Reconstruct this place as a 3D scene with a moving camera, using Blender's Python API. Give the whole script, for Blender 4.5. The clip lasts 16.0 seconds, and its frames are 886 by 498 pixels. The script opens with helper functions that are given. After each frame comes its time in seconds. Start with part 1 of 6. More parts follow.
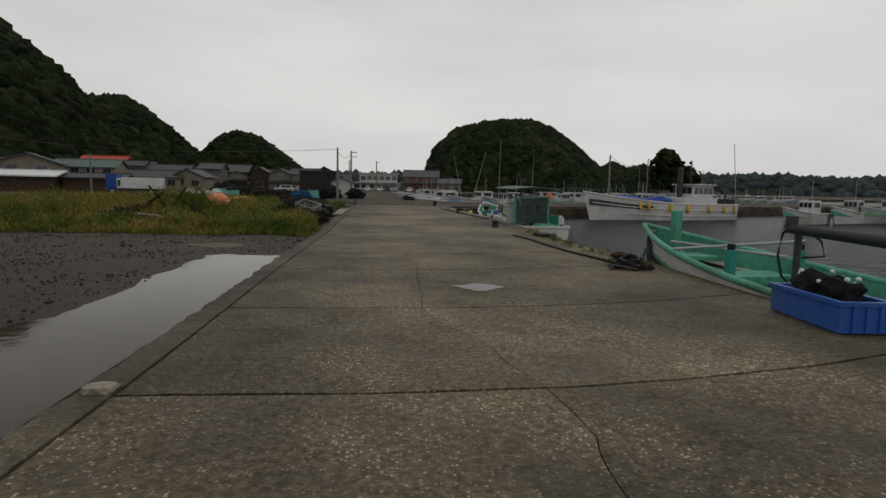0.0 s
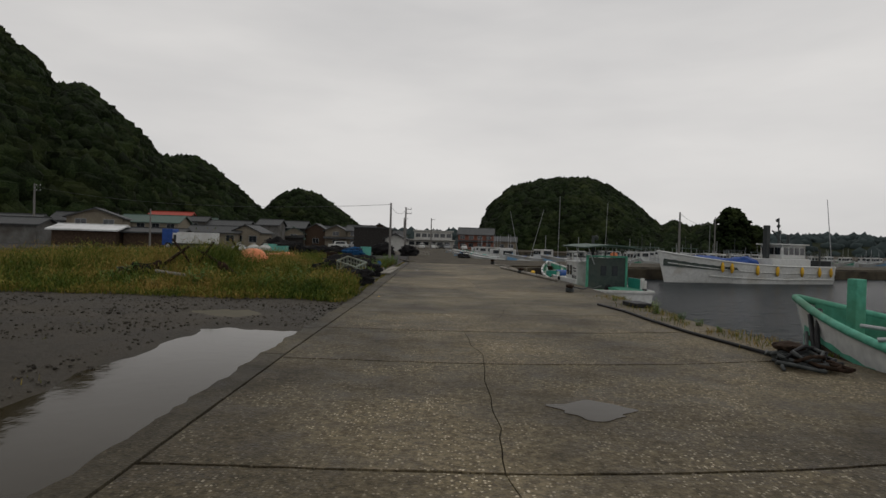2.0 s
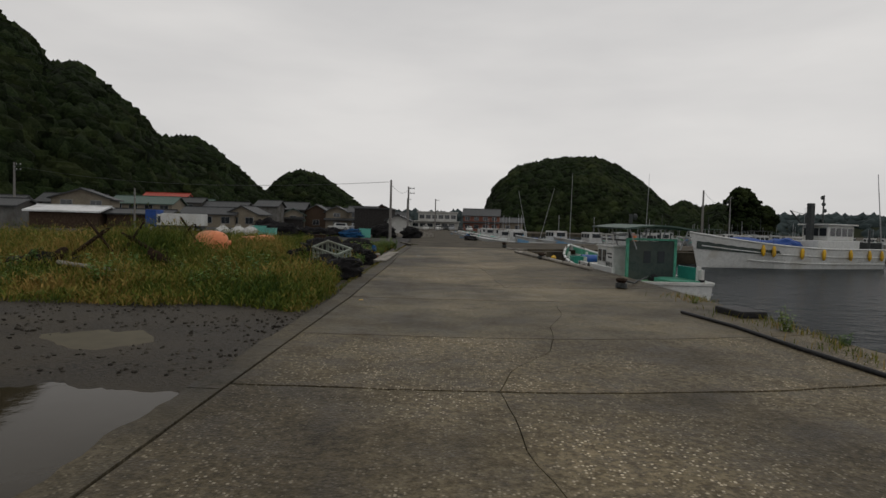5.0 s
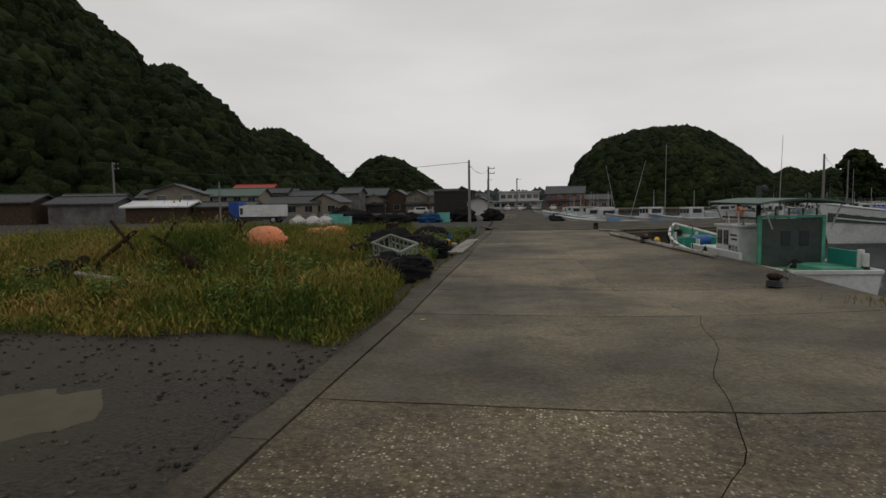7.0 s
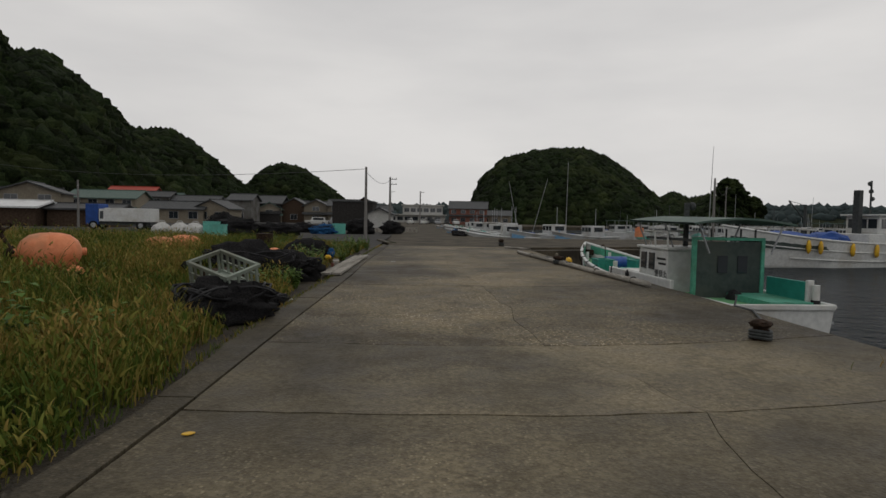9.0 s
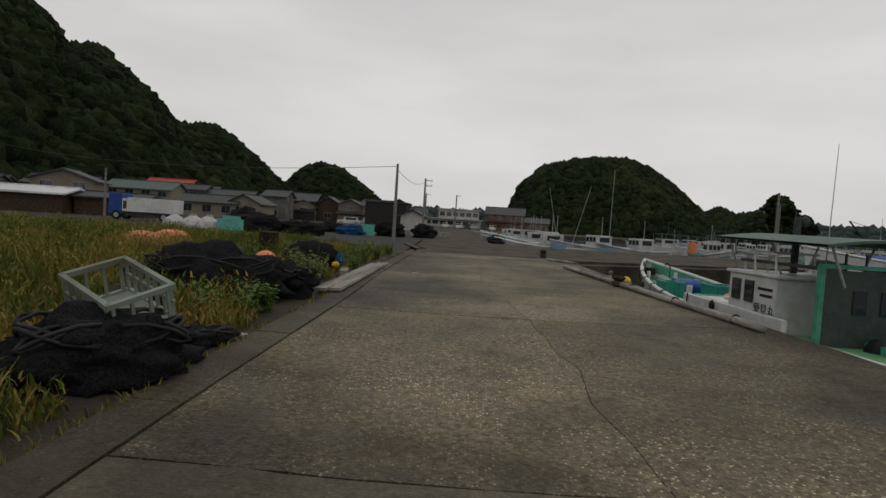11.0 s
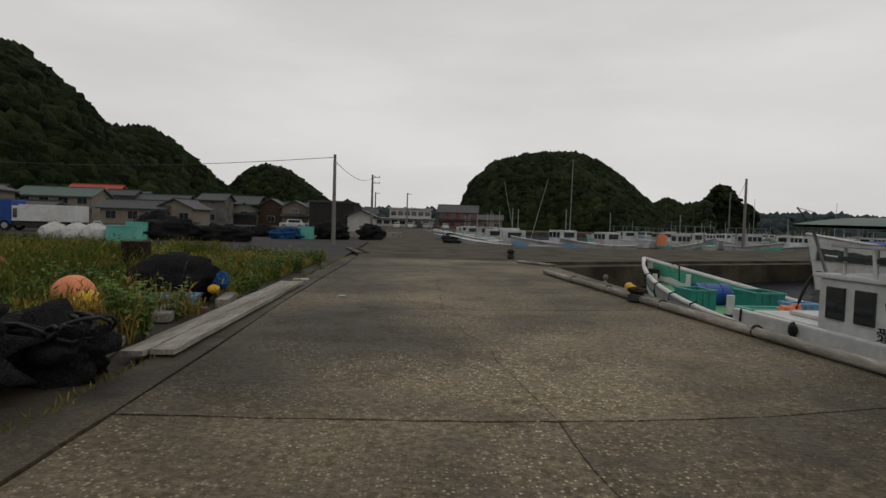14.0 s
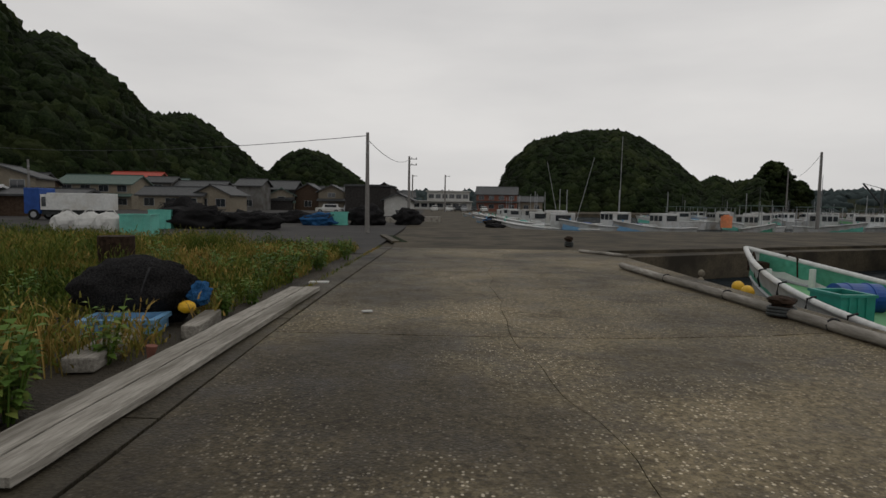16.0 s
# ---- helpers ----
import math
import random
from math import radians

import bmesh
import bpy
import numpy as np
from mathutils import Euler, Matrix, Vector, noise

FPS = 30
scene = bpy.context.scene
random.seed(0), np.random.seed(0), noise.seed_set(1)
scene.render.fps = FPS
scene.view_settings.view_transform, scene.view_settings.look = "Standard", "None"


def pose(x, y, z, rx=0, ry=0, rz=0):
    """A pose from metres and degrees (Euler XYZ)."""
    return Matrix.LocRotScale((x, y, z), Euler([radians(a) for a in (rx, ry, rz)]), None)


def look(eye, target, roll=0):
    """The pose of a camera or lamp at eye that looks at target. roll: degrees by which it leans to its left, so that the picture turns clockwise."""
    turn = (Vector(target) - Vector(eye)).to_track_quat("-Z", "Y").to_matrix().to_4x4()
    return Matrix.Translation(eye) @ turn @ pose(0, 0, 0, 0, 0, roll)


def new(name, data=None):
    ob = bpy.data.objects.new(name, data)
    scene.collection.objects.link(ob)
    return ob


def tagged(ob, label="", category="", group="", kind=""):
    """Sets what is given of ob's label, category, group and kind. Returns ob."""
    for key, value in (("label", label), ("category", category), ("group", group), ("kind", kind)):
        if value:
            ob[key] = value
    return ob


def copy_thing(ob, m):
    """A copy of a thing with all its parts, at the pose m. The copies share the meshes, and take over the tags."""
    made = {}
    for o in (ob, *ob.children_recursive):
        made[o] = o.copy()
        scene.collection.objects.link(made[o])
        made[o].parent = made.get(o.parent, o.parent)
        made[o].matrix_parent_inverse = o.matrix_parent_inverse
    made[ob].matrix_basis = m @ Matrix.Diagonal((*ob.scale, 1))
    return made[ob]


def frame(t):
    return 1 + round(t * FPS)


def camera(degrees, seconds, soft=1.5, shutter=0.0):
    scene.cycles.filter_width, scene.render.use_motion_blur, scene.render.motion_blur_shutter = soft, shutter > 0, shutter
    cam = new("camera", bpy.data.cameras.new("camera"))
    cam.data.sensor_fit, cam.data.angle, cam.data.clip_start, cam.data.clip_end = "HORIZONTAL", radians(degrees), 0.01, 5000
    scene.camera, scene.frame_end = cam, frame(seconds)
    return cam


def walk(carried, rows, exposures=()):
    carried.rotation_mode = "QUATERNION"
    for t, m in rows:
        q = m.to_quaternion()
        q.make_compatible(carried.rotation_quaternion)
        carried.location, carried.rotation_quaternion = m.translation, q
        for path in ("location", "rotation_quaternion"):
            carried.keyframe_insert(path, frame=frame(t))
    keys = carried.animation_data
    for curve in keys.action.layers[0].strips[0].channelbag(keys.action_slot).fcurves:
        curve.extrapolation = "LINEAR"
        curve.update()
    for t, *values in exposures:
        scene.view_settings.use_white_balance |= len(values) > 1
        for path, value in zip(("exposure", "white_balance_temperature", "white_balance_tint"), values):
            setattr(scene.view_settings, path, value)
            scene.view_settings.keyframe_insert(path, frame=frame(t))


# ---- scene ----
cam = camera(75.0, 16.0, soft=1.5, shutter=0.0)
PATH = [
    (0, (0.401, -2.023, 1.567), (0.562, -0.041, 1.355), 1.2),
    (0.5, (0.39, -1.212, 1.584), (0.503, 0.782, 1.488), -0.2),
    (1, (0.369, -0.179, 1.548), (0.372, 1.821, 1.536), 0.3),
    (1.5, (0.345, 0.705, 1.527), (0.304, 2.704, 1.521), 1.6),
    (2, (0.343, 1.541, 1.518), (0.314, 3.541, 1.5), 1.7),
    (2.5, (0.319, 2.479, 1.503), (0.282, 4.478, 1.457), 2.3),
    (3, (0.284, 3.42, 1.469), (0.277, 5.42, 1.472), 2.2),
    (3.5, (0.21, 4.321, 1.465), (0.164, 6.321, 1.445), 2.8),
    (6, (0.107, 7.965, 1.534), (0.03, 9.959, 1.402), -0.2),
    (6.5, (0.008, 8.804, 1.595), (-0.176, 10.789, 1.437), -0.5),
    (7, (0.003, 9.52, 1.628), (-0.322, 11.487, 1.478), -0.8),
    (7.5, (0.067, 10.333, 1.679), (-0.378, 12.274, 1.487), -1.3),
    (8, (0.179, 11.373, 1.681), (-0.098, 13.345, 1.495), -0.6),
    (8.5, (0.112, 12.623, 1.618), (0.0, 14.607, 1.395), 0.7),
    (9, (0.108, 13.561, 1.531), (0.115, 15.558, 1.427), 1.1),
    (11.5, (0.162, 18.122, 1.52), (0.035, 20.116, 1.43), 3.9),
    (12, (0.187, 19.019, 1.495), (0.077, 21.015, 1.41), 3.8),
    (12.5, (0.168, 19.987, 1.503), (0.02, 21.978, 1.398), 2.6),
    (13, (0.176, 20.782, 1.488), (0.152, 22.779, 1.373), 2.1),
    (13.5, (0.169, 21.694, 1.503), (0.129, 23.691, 1.402), 2.7),
    (14, (0.092, 22.561, 1.454), (0.14, 24.558, 1.366), 1.7),
    (14.5, (0.064, 23.398, 1.493), (-0.009, 25.394, 1.388), 0.8),
    (15, (0.001, 24.172, 1.489), (-0.095, 26.166, 1.361), 1.5),
    (15.5, (-0.062, 24.928, 1.506), (-0.225, 26.915, 1.345), 0.3),
    (16, (-0.191, 25.719, 1.502), (-0.272, 27.711, 1.351), 0.9),
]
walk(cam, [(t, look(e, g, r)) for t, e, g, r in PATH])

# ---- light: overcast sky ----
world = bpy.data.worlds.new("overcast_sky")
scene.world = world
world.use_nodes = True
wn, wl = world.node_tree.nodes, world.node_tree.links
bg = wn["Background"]
sky = wn.new("ShaderNodeTexSky")
sky.sky_type, sky.sun_disc = "NISHITA", False
sky.sun_elevation, sky.sun_rotation = radians(55), radians(20)
grey = wn.new("ShaderNodeHueSaturation")
grey.inputs["Saturation"].default_value = 0.1
grey.inputs["Value"].default_value = 0.1
wl.new(sky.outputs[0], grey.inputs["Color"])
wc = wn.new("ShaderNodeTexCoord")
wm = wn.new("ShaderNodeMapping")
wm.inputs["Scale"].default_value = (1.0, 1.0, 4.0)
wnoise = wn.new("ShaderNodeTexNoise")
wnoise.inputs["Scale"].default_value, wnoise.inputs["Detail"].default_value = 1.6, 5
wramp = wn.new("ShaderNodeValToRGB")
wramp.color_ramp.elements[0].position, wramp.color_ramp.elements[0].color = 0.3, (0.52, 0.512, 0.512, 1)
wramp.color_ramp.elements[1].position, wramp.color_ramp.elements[1].color = 0.7, (0.70, 0.682, 0.665, 1)
wmix = wn.new("ShaderNodeMixRGB")
wmix.inputs[0].default_value = 0.9
wl.new(wc.outputs["Generated"], wm.inputs[0])
wl.new(wm.outputs[0], wnoise.inputs["Vector"])
wl.new(wnoise.outputs["Fac"], wramp.inputs[0])
wl.new(grey.outputs[0], wmix.inputs[1])
wl.new(wramp.outputs[0], wmix.inputs[2])
wl.new(wmix.outputs[0], bg.inputs[0])
bg.inputs[1].default_value = 1.0

sun = new("sun", bpy.data.lights.new("sun", "SUN"))
sun.data.energy, sun.data.angle, sun.data.color = 0.15, radians(25), (1, 0.97, 0.92)
sun.matrix_world = look((20, 30, 60), (0, 12, 0))


# ---- materials ----
def ramp_of(nt, fac, stops):
    r = nt.nodes.new("ShaderNodeValToRGB")
    while len(r.color_ramp.elements) < len(stops):
        r.color_ramp.elements.new(0.5)
    for e, (p, c) in zip(r.color_ramp.elements, stops):
        e.position, e.color = p, (*c, 1)
    nt.links.new(fac, r.inputs[0])
    return r.outputs[0]


def noise_of(nt, co, scale, detail=4, rough=0.6):
    n = nt.nodes.new("ShaderNodeTexNoise")
    n.inputs["Scale"].default_value, n.inputs["Detail"].default_value, n.inputs["Roughness"].default_value = scale, detail, rough
    nt.links.new(co, n.inputs["Vector"])
    return n.outputs["Fac"]


def mixed(nt, kind, fac, a, b):
    m = nt.nodes.new("ShaderNodeMixRGB")
    m.blend_type = kind
    if isinstance(fac, float):
        m.inputs[0].default_value = fac
    else:
        nt.links.new(fac, m.inputs[0])
    for k, v in ((1, a), (2, b)):
        if isinstance(v, tuple):
            m.inputs[k].default_value = (*v, 1)
        else:
            nt.links.new(v, m.inputs[k])
    return m.outputs[0]


def surface(name, c1, c2, fine=30.0, broad=1.5, rough=0.7, metal=0.0, bump=0.2, dist=0.01, dirt=None, dirt_at=0.62, island=0.0, random_ob=0.0, coords="position", stretch=None):
    """Two colours mixed by fine grain, broad blotches of dirt, and a fine relief."""
    m = bpy.data.materials.new(name)
    m.use_nodes = True
    nt = m.node_tree
    b = nt.nodes["Principled BSDF"]
    if coords == "position":
        co = nt.nodes.new("ShaderNodeNewGeometry").outputs["Position"]
    else:
        co = nt.nodes.new("ShaderNodeTexCoord").outputs["Object"]
    if stretch:
        mp = nt.nodes.new("ShaderNodeMapping")
        mp.inputs["Scale"].default_value = stretch
        nt.links.new(co, mp.inputs[0])
        co = mp.outputs[0]
    nf, nb = noise_of(nt, co, fine), noise_of(nt, co, broad, 6)
    col = ramp_of(nt, nf, [(0.35, c1), (0.65, c2)])
    if dirt:
        mask = ramp_of(nt, nb, [(dirt_at - 0.12, (0, 0, 0)), (dirt_at + 0.1, (1, 1, 1))])
        col = mixed(nt, "MIX", mask, col, dirt)
    if island:
        r = nt.nodes.new("ShaderNodeNewGeometry").outputs["Random Per Island"]
        col = mixed(nt, "MULTIPLY", 1.0, col, ramp_of(nt, r, [(0, (1 - island,) * 3), (1, (1 + island * 0.6,) * 3)]))
    if random_ob:
        r = nt.nodes.new("ShaderNodeObjectInfo").outputs["Random"]
        col = mixed(nt, "MULTIPLY", 1.0, col, ramp_of(nt, r, [(0, (1 - random_ob,) * 3), (1, (1,) * 3)]))
    nt.links.new(col, b.inputs["Base Color"])
    b.inputs["Roughness"].default_value, b.inputs["Metallic"].default_value = rough, metal
    b.inputs["Specular IOR Level"].default_value = 0.45 if rough < 0.55 else (0.25 if rough < 0.75 else 0.08)
    if bump:
        bp = nt.nodes.new("ShaderNodeBump")
        bp.inputs["Strength"].default_value, bp.inputs["Distance"].default_value = bump, dist
        nt.links.new(nf, bp.inputs["Height"])
        nt.links.new(bp.outputs[0], b.inputs["Normal"])
    return m


def concrete(name, c1, c2, pebble, wet, stain, bare=1.0):
    """Worn concrete: exposed pebbles, damp blotches, dark stains."""
    m = bpy.data.materials.new(name)
    m.use_nodes = True
    nt = m.node_tree
    b = nt.nodes["Principled BSDF"]
    co = nt.nodes.new("ShaderNodeNewGeometry").outputs["Position"]
    v = nt.nodes.new("ShaderNodeTexVoronoi")
    v.inputs["Scale"].default_value = 38
    nt.links.new(co, v.inputs["Vector"])
    sepv = nt.nodes.new("ShaderNodeSeparateColor")
    nt.links.new(v.outputs["Color"], sepv.inputs[0])
    n1, n2, n3 = noise_of(nt, co, 14, 6, 0.75), noise_of(nt, co, 0.55, 6, 0.65), noise_of(nt, co, 1.7, 6, 0.7)
    base = ramp_of(nt, n1, [(0.4, c1), (0.6, c2)])
    light = ramp_of(nt, sepv.outputs[0], [(0.72, (0, 0, 0)), (0.84, (bare,) * 3)])
    spot = ramp_of(nt, v.outputs["Distance"], [(0.28, (1, 1, 1)), (0.5, (0, 0, 0))])
    zone = ramp_of(nt, n2, [(0.36, (0.12, 0.12, 0.12)), (0.6, (1, 1, 1))])
    k = mixed(nt, "MULTIPLY", 1.0, mixed(nt, "MULTIPLY", 1.0, light, spot), zone)
    col = mixed(nt, "MIX", k, base, pebble)
    dark = ramp_of(nt, sepv.outputs[1], [(0.72, (0, 0, 0)), (0.85, (0.7, 0.7, 0.7))])
    col = mixed(nt, "MIX", mixed(nt, "MULTIPLY", 1.0, dark, zone), col, wet)
    col = mixed(nt, "MIX", ramp_of(nt, n3, [(0.5, (0, 0, 0)), (0.72, (0.75, 0.75, 0.75))]), col, wet)
    col = mixed(nt, "MIX", ramp_of(nt, noise_of(nt, co, 0.9, 7, 0.7), [(0.6, (0, 0, 0)), (0.75, (0.8, 0.8, 0.8))]), col, stain)
    worn = ramp_of(nt, noise_of(nt, co, 0.28, 5, 0.6), [(0.38, (0.5, 0.5, 0.52)), (0.5, (0.95, 0.94, 0.92)), (0.62, (1.4, 1.37, 1.3))])
    col = mixed(nt, "MULTIPLY", 1.0, col, worn)
    # the margins by the kerb and the quay edge are smoother and darker than the worn lane
    axis = nt.nodes.new("ShaderNodeSeparateXYZ")
    nt.links.new(co, axis.inputs[0])
    lane = nt.nodes.new("ShaderNodeMath")
    lane.operation = "MULTIPLY_ADD"
    lane.inputs[1].default_value = 1.6
    nt.links.new(noise_of(nt, co, 0.6, 6, 0.7), lane.inputs[0])
    nt.links.new(axis.outputs[0], lane.inputs[2])
    span = nt.nodes.new("ShaderNodeMapRange")
    span.inputs["From Min"].default_value, span.inputs["From Max"].default_value = -2.0, 6.5
    nt.links.new(lane.outputs[0], span.inputs["Value"])
    worn_lane = ramp_of(nt, span.outputs[0], [(0.05, (0.62,) * 3), (0.2, (0.78,) * 3), (0.33, (1.02,) * 3), (0.72, (1.0,) * 3), (0.85, (0.8,) * 3)])
    col = mixed(nt, "MULTIPLY", 1.0, col, worn_lane)
    damp = ramp_of(nt, noise_of(nt, co, 0.75, 8, 0.78), [(0.53, (0, 0, 0)), (0.6, (0.5, 0.5, 0.5))])
    col = mixed(nt, "MIX", damp, col, tuple(0.62 * q for q in c1))
    pits = ramp_of(nt, noise_of(nt, co, 26, 3, 0.7), [(0.64, (0, 0, 0)), (0.7, (0.85, 0.85, 0.85))])
    col = mixed(nt, "MIX", pits, col, stain)
    r = nt.nodes.new("ShaderNodeObjectInfo").outputs["Random"]
    col = mixed(nt, "MULTIPLY", 1.0, col, ramp_of(nt, r, [(0, (0.8, 0.8, 0.8)), (1, (1.08, 1.08, 1.08))]))
    nt.links.new(col, b.inputs["Base Color"])
    nt.links.new(ramp_of(nt, n3, [(0.4, (0.75,) * 3), (0.7, (0.5,) * 3)]), b.inputs["Roughness"])
    b.inputs["Specular IOR Level"].default_value = 0.16
    bp = nt.nodes.new("ShaderNodeBump")
    bp.inputs["Strength"].default_value, bp.inputs["Distance"].default_value = 0.5, 0.012
    nt.links.new(mixed(nt, "ADD", 0.5, v.outputs["Distance"], n1), bp.inputs["Height"])
    nt.links.new(bp.outputs[0], b.inputs["Normal"])
    return m


def liquid(name, color, rough, scale, strength, stretch=(1, 1, 1), spec=0.5):
    m = bpy.data.materials.new(name)
    m.use_nodes = True
    nt = m.node_tree
    b = nt.nodes["Principled BSDF"]
    b.inputs["Base Color"].default_value = (*color, 1)
    b.inputs["Roughness"].default_value = rough
    b.inputs["IOR"].default_value = 1.33 if strength < 0.2 else 1.1
    b.inputs["Specular IOR Level"].default_value = spec
    co = nt.nodes.new("ShaderNodeNewGeometry").outputs["Position"]
    mp = nt.nodes.new("ShaderNodeMapping")
    mp.inputs["Scale"].default_value = stretch
    nt.links.new(co, mp.inputs[0])
    bp = nt.nodes.new("ShaderNodeBump")
    bp.inputs["Strength"].default_value, bp.inputs["Distance"].default_value = strength, 0.05 if strength < 0.2 else 0.3
    nt.links.new(mixed(nt, "ADD", 0.5, noise_of(nt, mp.outputs[0], scale, 3), noise_of(nt, mp.outputs[0], scale * 0.25, 2)), bp.inputs["Height"])
    nt.links.new(bp.outputs[0], b.inputs["Normal"])
    return m


def glassy(name, color):
    m = bpy.data.materials.new(name)
    m.use_nodes = True
    b = m.node_tree.nodes["Principled BSDF"]
    b.inputs["Base Color"].default_value = (*color, 1)
    b.inputs["Roughness"].default_value = 0.08
    b.inputs["Coat Weight"].default_value = 0.5
    return m


CONC = concrete("road_concrete", (0.074, 0.06, 0.036), (0.195, 0.162, 0.104), (0.56, 0.5, 0.39), (0.06, 0.05, 0.036), (0.034, 0.029, 0.02))
CONC_FINE = concrete("smooth_road_concrete", (0.115, 0.097, 0.064), (0.2, 0.172, 0.118), (0.34, 0.3, 0.21), (0.095, 0.08, 0.055), (0.055, 0.046, 0.032), 0.6)
KERB = concrete("kerb_concrete", (0.085, 0.072, 0.048), (0.14, 0.12, 0.083), (0.24, 0.21, 0.155), (0.046, 0.039, 0.026), (0.032, 0.03, 0.018))
QUAYM = surface("quay_concrete", (0.068, 0.057, 0.04), (0.105, 0.089, 0.063), 12, 0.6, 0.8, bump=0.4, dirt=(0.035, 0.031, 0.024), dirt_at=0.52)
JOINT = surface("joint_soil", (0.018, 0.016, 0.012), (0.035, 0.03, 0.022), 40, 3, 0.95)
GRAVEL = surface("dark_gravel", (0.017, 0.0145, 0.011), (0.06, 0.051, 0.038), 26, 0.5, 0.7, bump=1.0, dist=0.04, dirt=(0.05, 0.041, 0.027), dirt_at=0.54)
ASPHALT = surface("asphalt", (0.038, 0.037, 0.037), (0.06, 0.058, 0.056), 30, 0.3, 0.85, bump=0.4, dirt=(0.07, 0.067, 0.062), dirt_at=0.6)
EARTH = surface("hill_soil", (0.012, 0.016, 0.008), (0.025, 0.03, 0.014), 0.5, 0.05, 0.95)
SEA = liquid("harbour_water", (0.010, 0.015, 0.018), 0.22, 1.6, 0.9, (1, 1.6, 1), spec=0.2)
PUDDLE = liquid("puddle_water", (0.034, 0.027, 0.016), 0.06, 5, 0.03, spec=0.14)
LEAVES = surface("forest_leaves", (0.006, 0.012, 0.004), (0.022, 0.034, 0.011), 1.6, 0.05, 0.9, bump=1.0, dist=0.8, dirt=(0.034, 0.044, 0.014), dirt_at=0.62, island=0.6)
# far woods: the haze of distance is put into this paler, bluish leaf colour
LEAVES_HAZED = surface("hazed_distant_leaves", (0.032, 0.045, 0.046), (0.045, 0.06, 0.06), 0.1, 0.01, 0.9, bump=0, island=0.25)


def blade_material(name, stops, patch):
    m = bpy.data.materials.new(name)
    m.use_nodes = True
    nt = m.node_tree
    b = nt.nodes["Principled BSDF"]
    g = nt.nodes.new("ShaderNodeNewGeometry")
    add = nt.nodes.new("ShaderNodeMath")
    add.operation = "MULTIPLY_ADD"
    add.inputs[1].default_value = 0.45
    nt.links.new(g.outputs["Random Per Island"], add.inputs[0])
    sub = nt.nodes.new("ShaderNodeMath")
    sub.operation = "MULTIPLY_ADD"
    sub.inputs[1].default_value, sub.inputs[2].default_value = 1.9, -0.61
    nt.links.new(noise_of(nt, g.outputs["Position"], patch, 3), sub.inputs[0])
    nt.links.new(sub.outputs[0], add.inputs[2])
    nt.links.new(ramp_of(nt, add.outputs[0], stops), b.inputs["Base Color"])
    b.inputs["Roughness"].default_value = 0.65
    b.inputs["Specular IOR Level"].default_value = 0.1
    return m


GRASS = blade_material("grass_blades", [(0.05, (0.022, 0.045, 0.008)), (0.38, (0.06, 0.095, 0.014)), (0.6, (0.14, 0.145, 0.026)), (0.85, (0.3, 0.2, 0.06))], 0.42)
WEED = blade_material("weed_leaves", [(0.1, (0.04, 0.085, 0.015)), (0.6, (0.08, 0.14, 0.025)), (0.95, (0.15, 0.17, 0.04))], 0.8)

WHITE = surface("boat_white_paint", (0.5, 0.51, 0.5), (0.62, 0.63, 0.61), 6, 0.7, 0.45, bump=0.05, dirt=(0.42, 0.4, 0.35), dirt_at=0.62)
HULLGREY = surface("boat_grey_hull", (0.33, 0.35, 0.35), (0.42, 0.43, 0.43), 5, 0.5, 0.5, bump=0.05, dirt=(0.2, 0.18, 0.15), dirt_at=0.6)
GREEN = surface("boat_green_deck", (0.06, 0.26, 0.18), (0.1, 0.36, 0.26), 8, 0.9, 0.6, bump=0.1, dirt=(0.06, 0.17, 0.1), dirt_at=0.6)
LIME = surface("boat_light_green_deck", (0.13, 0.33, 0.16), (0.17, 0.4, 0.2), 8, 0.9, 0.6, bump=0.1, dirt=(0.1, 0.22, 0.1), dirt_at=0.62)
TEAL = surface("teal_plastic", (0.02, 0.2, 0.16), (0.025, 0.25, 0.2), 5, 0.8, 0.5, bump=0.05)
AQUA = surface("pale_teal_plastic", (0.1, 0.4, 0.33), (0.13, 0.45, 0.37), 5, 0.8, 0.5, bump=0.05, dirt=(0.1, 0.28, 0.23))
BLUE = surface("blue_plastic", (0.012, 0.07, 0.3), (0.02, 0.09, 0.36), 6, 1, 0.5, bump=0.1, dirt=(0.05, 0.09, 0.2))
TARP = surface("blue_tarpaulin", (0.015, 0.05, 0.2), (0.02, 0.07, 0.27), 3, 1, 0.6, bump=0.6, dist=0.05)
PALEBLUE = surface("pale_blue_plastic", (0.12, 0.27, 0.45), (0.15, 0.32, 0.5), 5, 1, 0.5, bump=0.05)
YELLOW = surface("yellow_float", (0.6, 0.34, 0.01), (0.7, 0.42, 0.02), 8, 1.5, 0.5, bump=0.1, dirt=(0.35, 0.22, 0.03))
ORANGE = surface("orange_float", (0.62, 0.2, 0.085), (0.74, 0.27, 0.13), 5, 1.4, 0.55, bump=0.1, dirt=(0.42, 0.2, 0.1), dirt_at=0.6)
BLACKP = surface("black_rubber", (0.008, 0.008, 0.009), (0.02, 0.02, 0.022), 20, 2, 0.6, bump=0.4)
NET = surface("black_fishing_net", (0.006, 0.006, 0.007), (0.028, 0.027, 0.027), 45, 3, 0.9, bump=1.0, dist=0.03)
NETBLUE = surface("blue_fishing_net", (0.01, 0.05, 0.13), (0.03, 0.11, 0.25), 45, 3, 0.9, bump=1.0, dist=0.02)
RUST = surface("rusted_iron", (0.02, 0.014, 0.01), (0.055, 0.036, 0.026), 14, 2, 0.85, metal=0.3, bump=0.6)
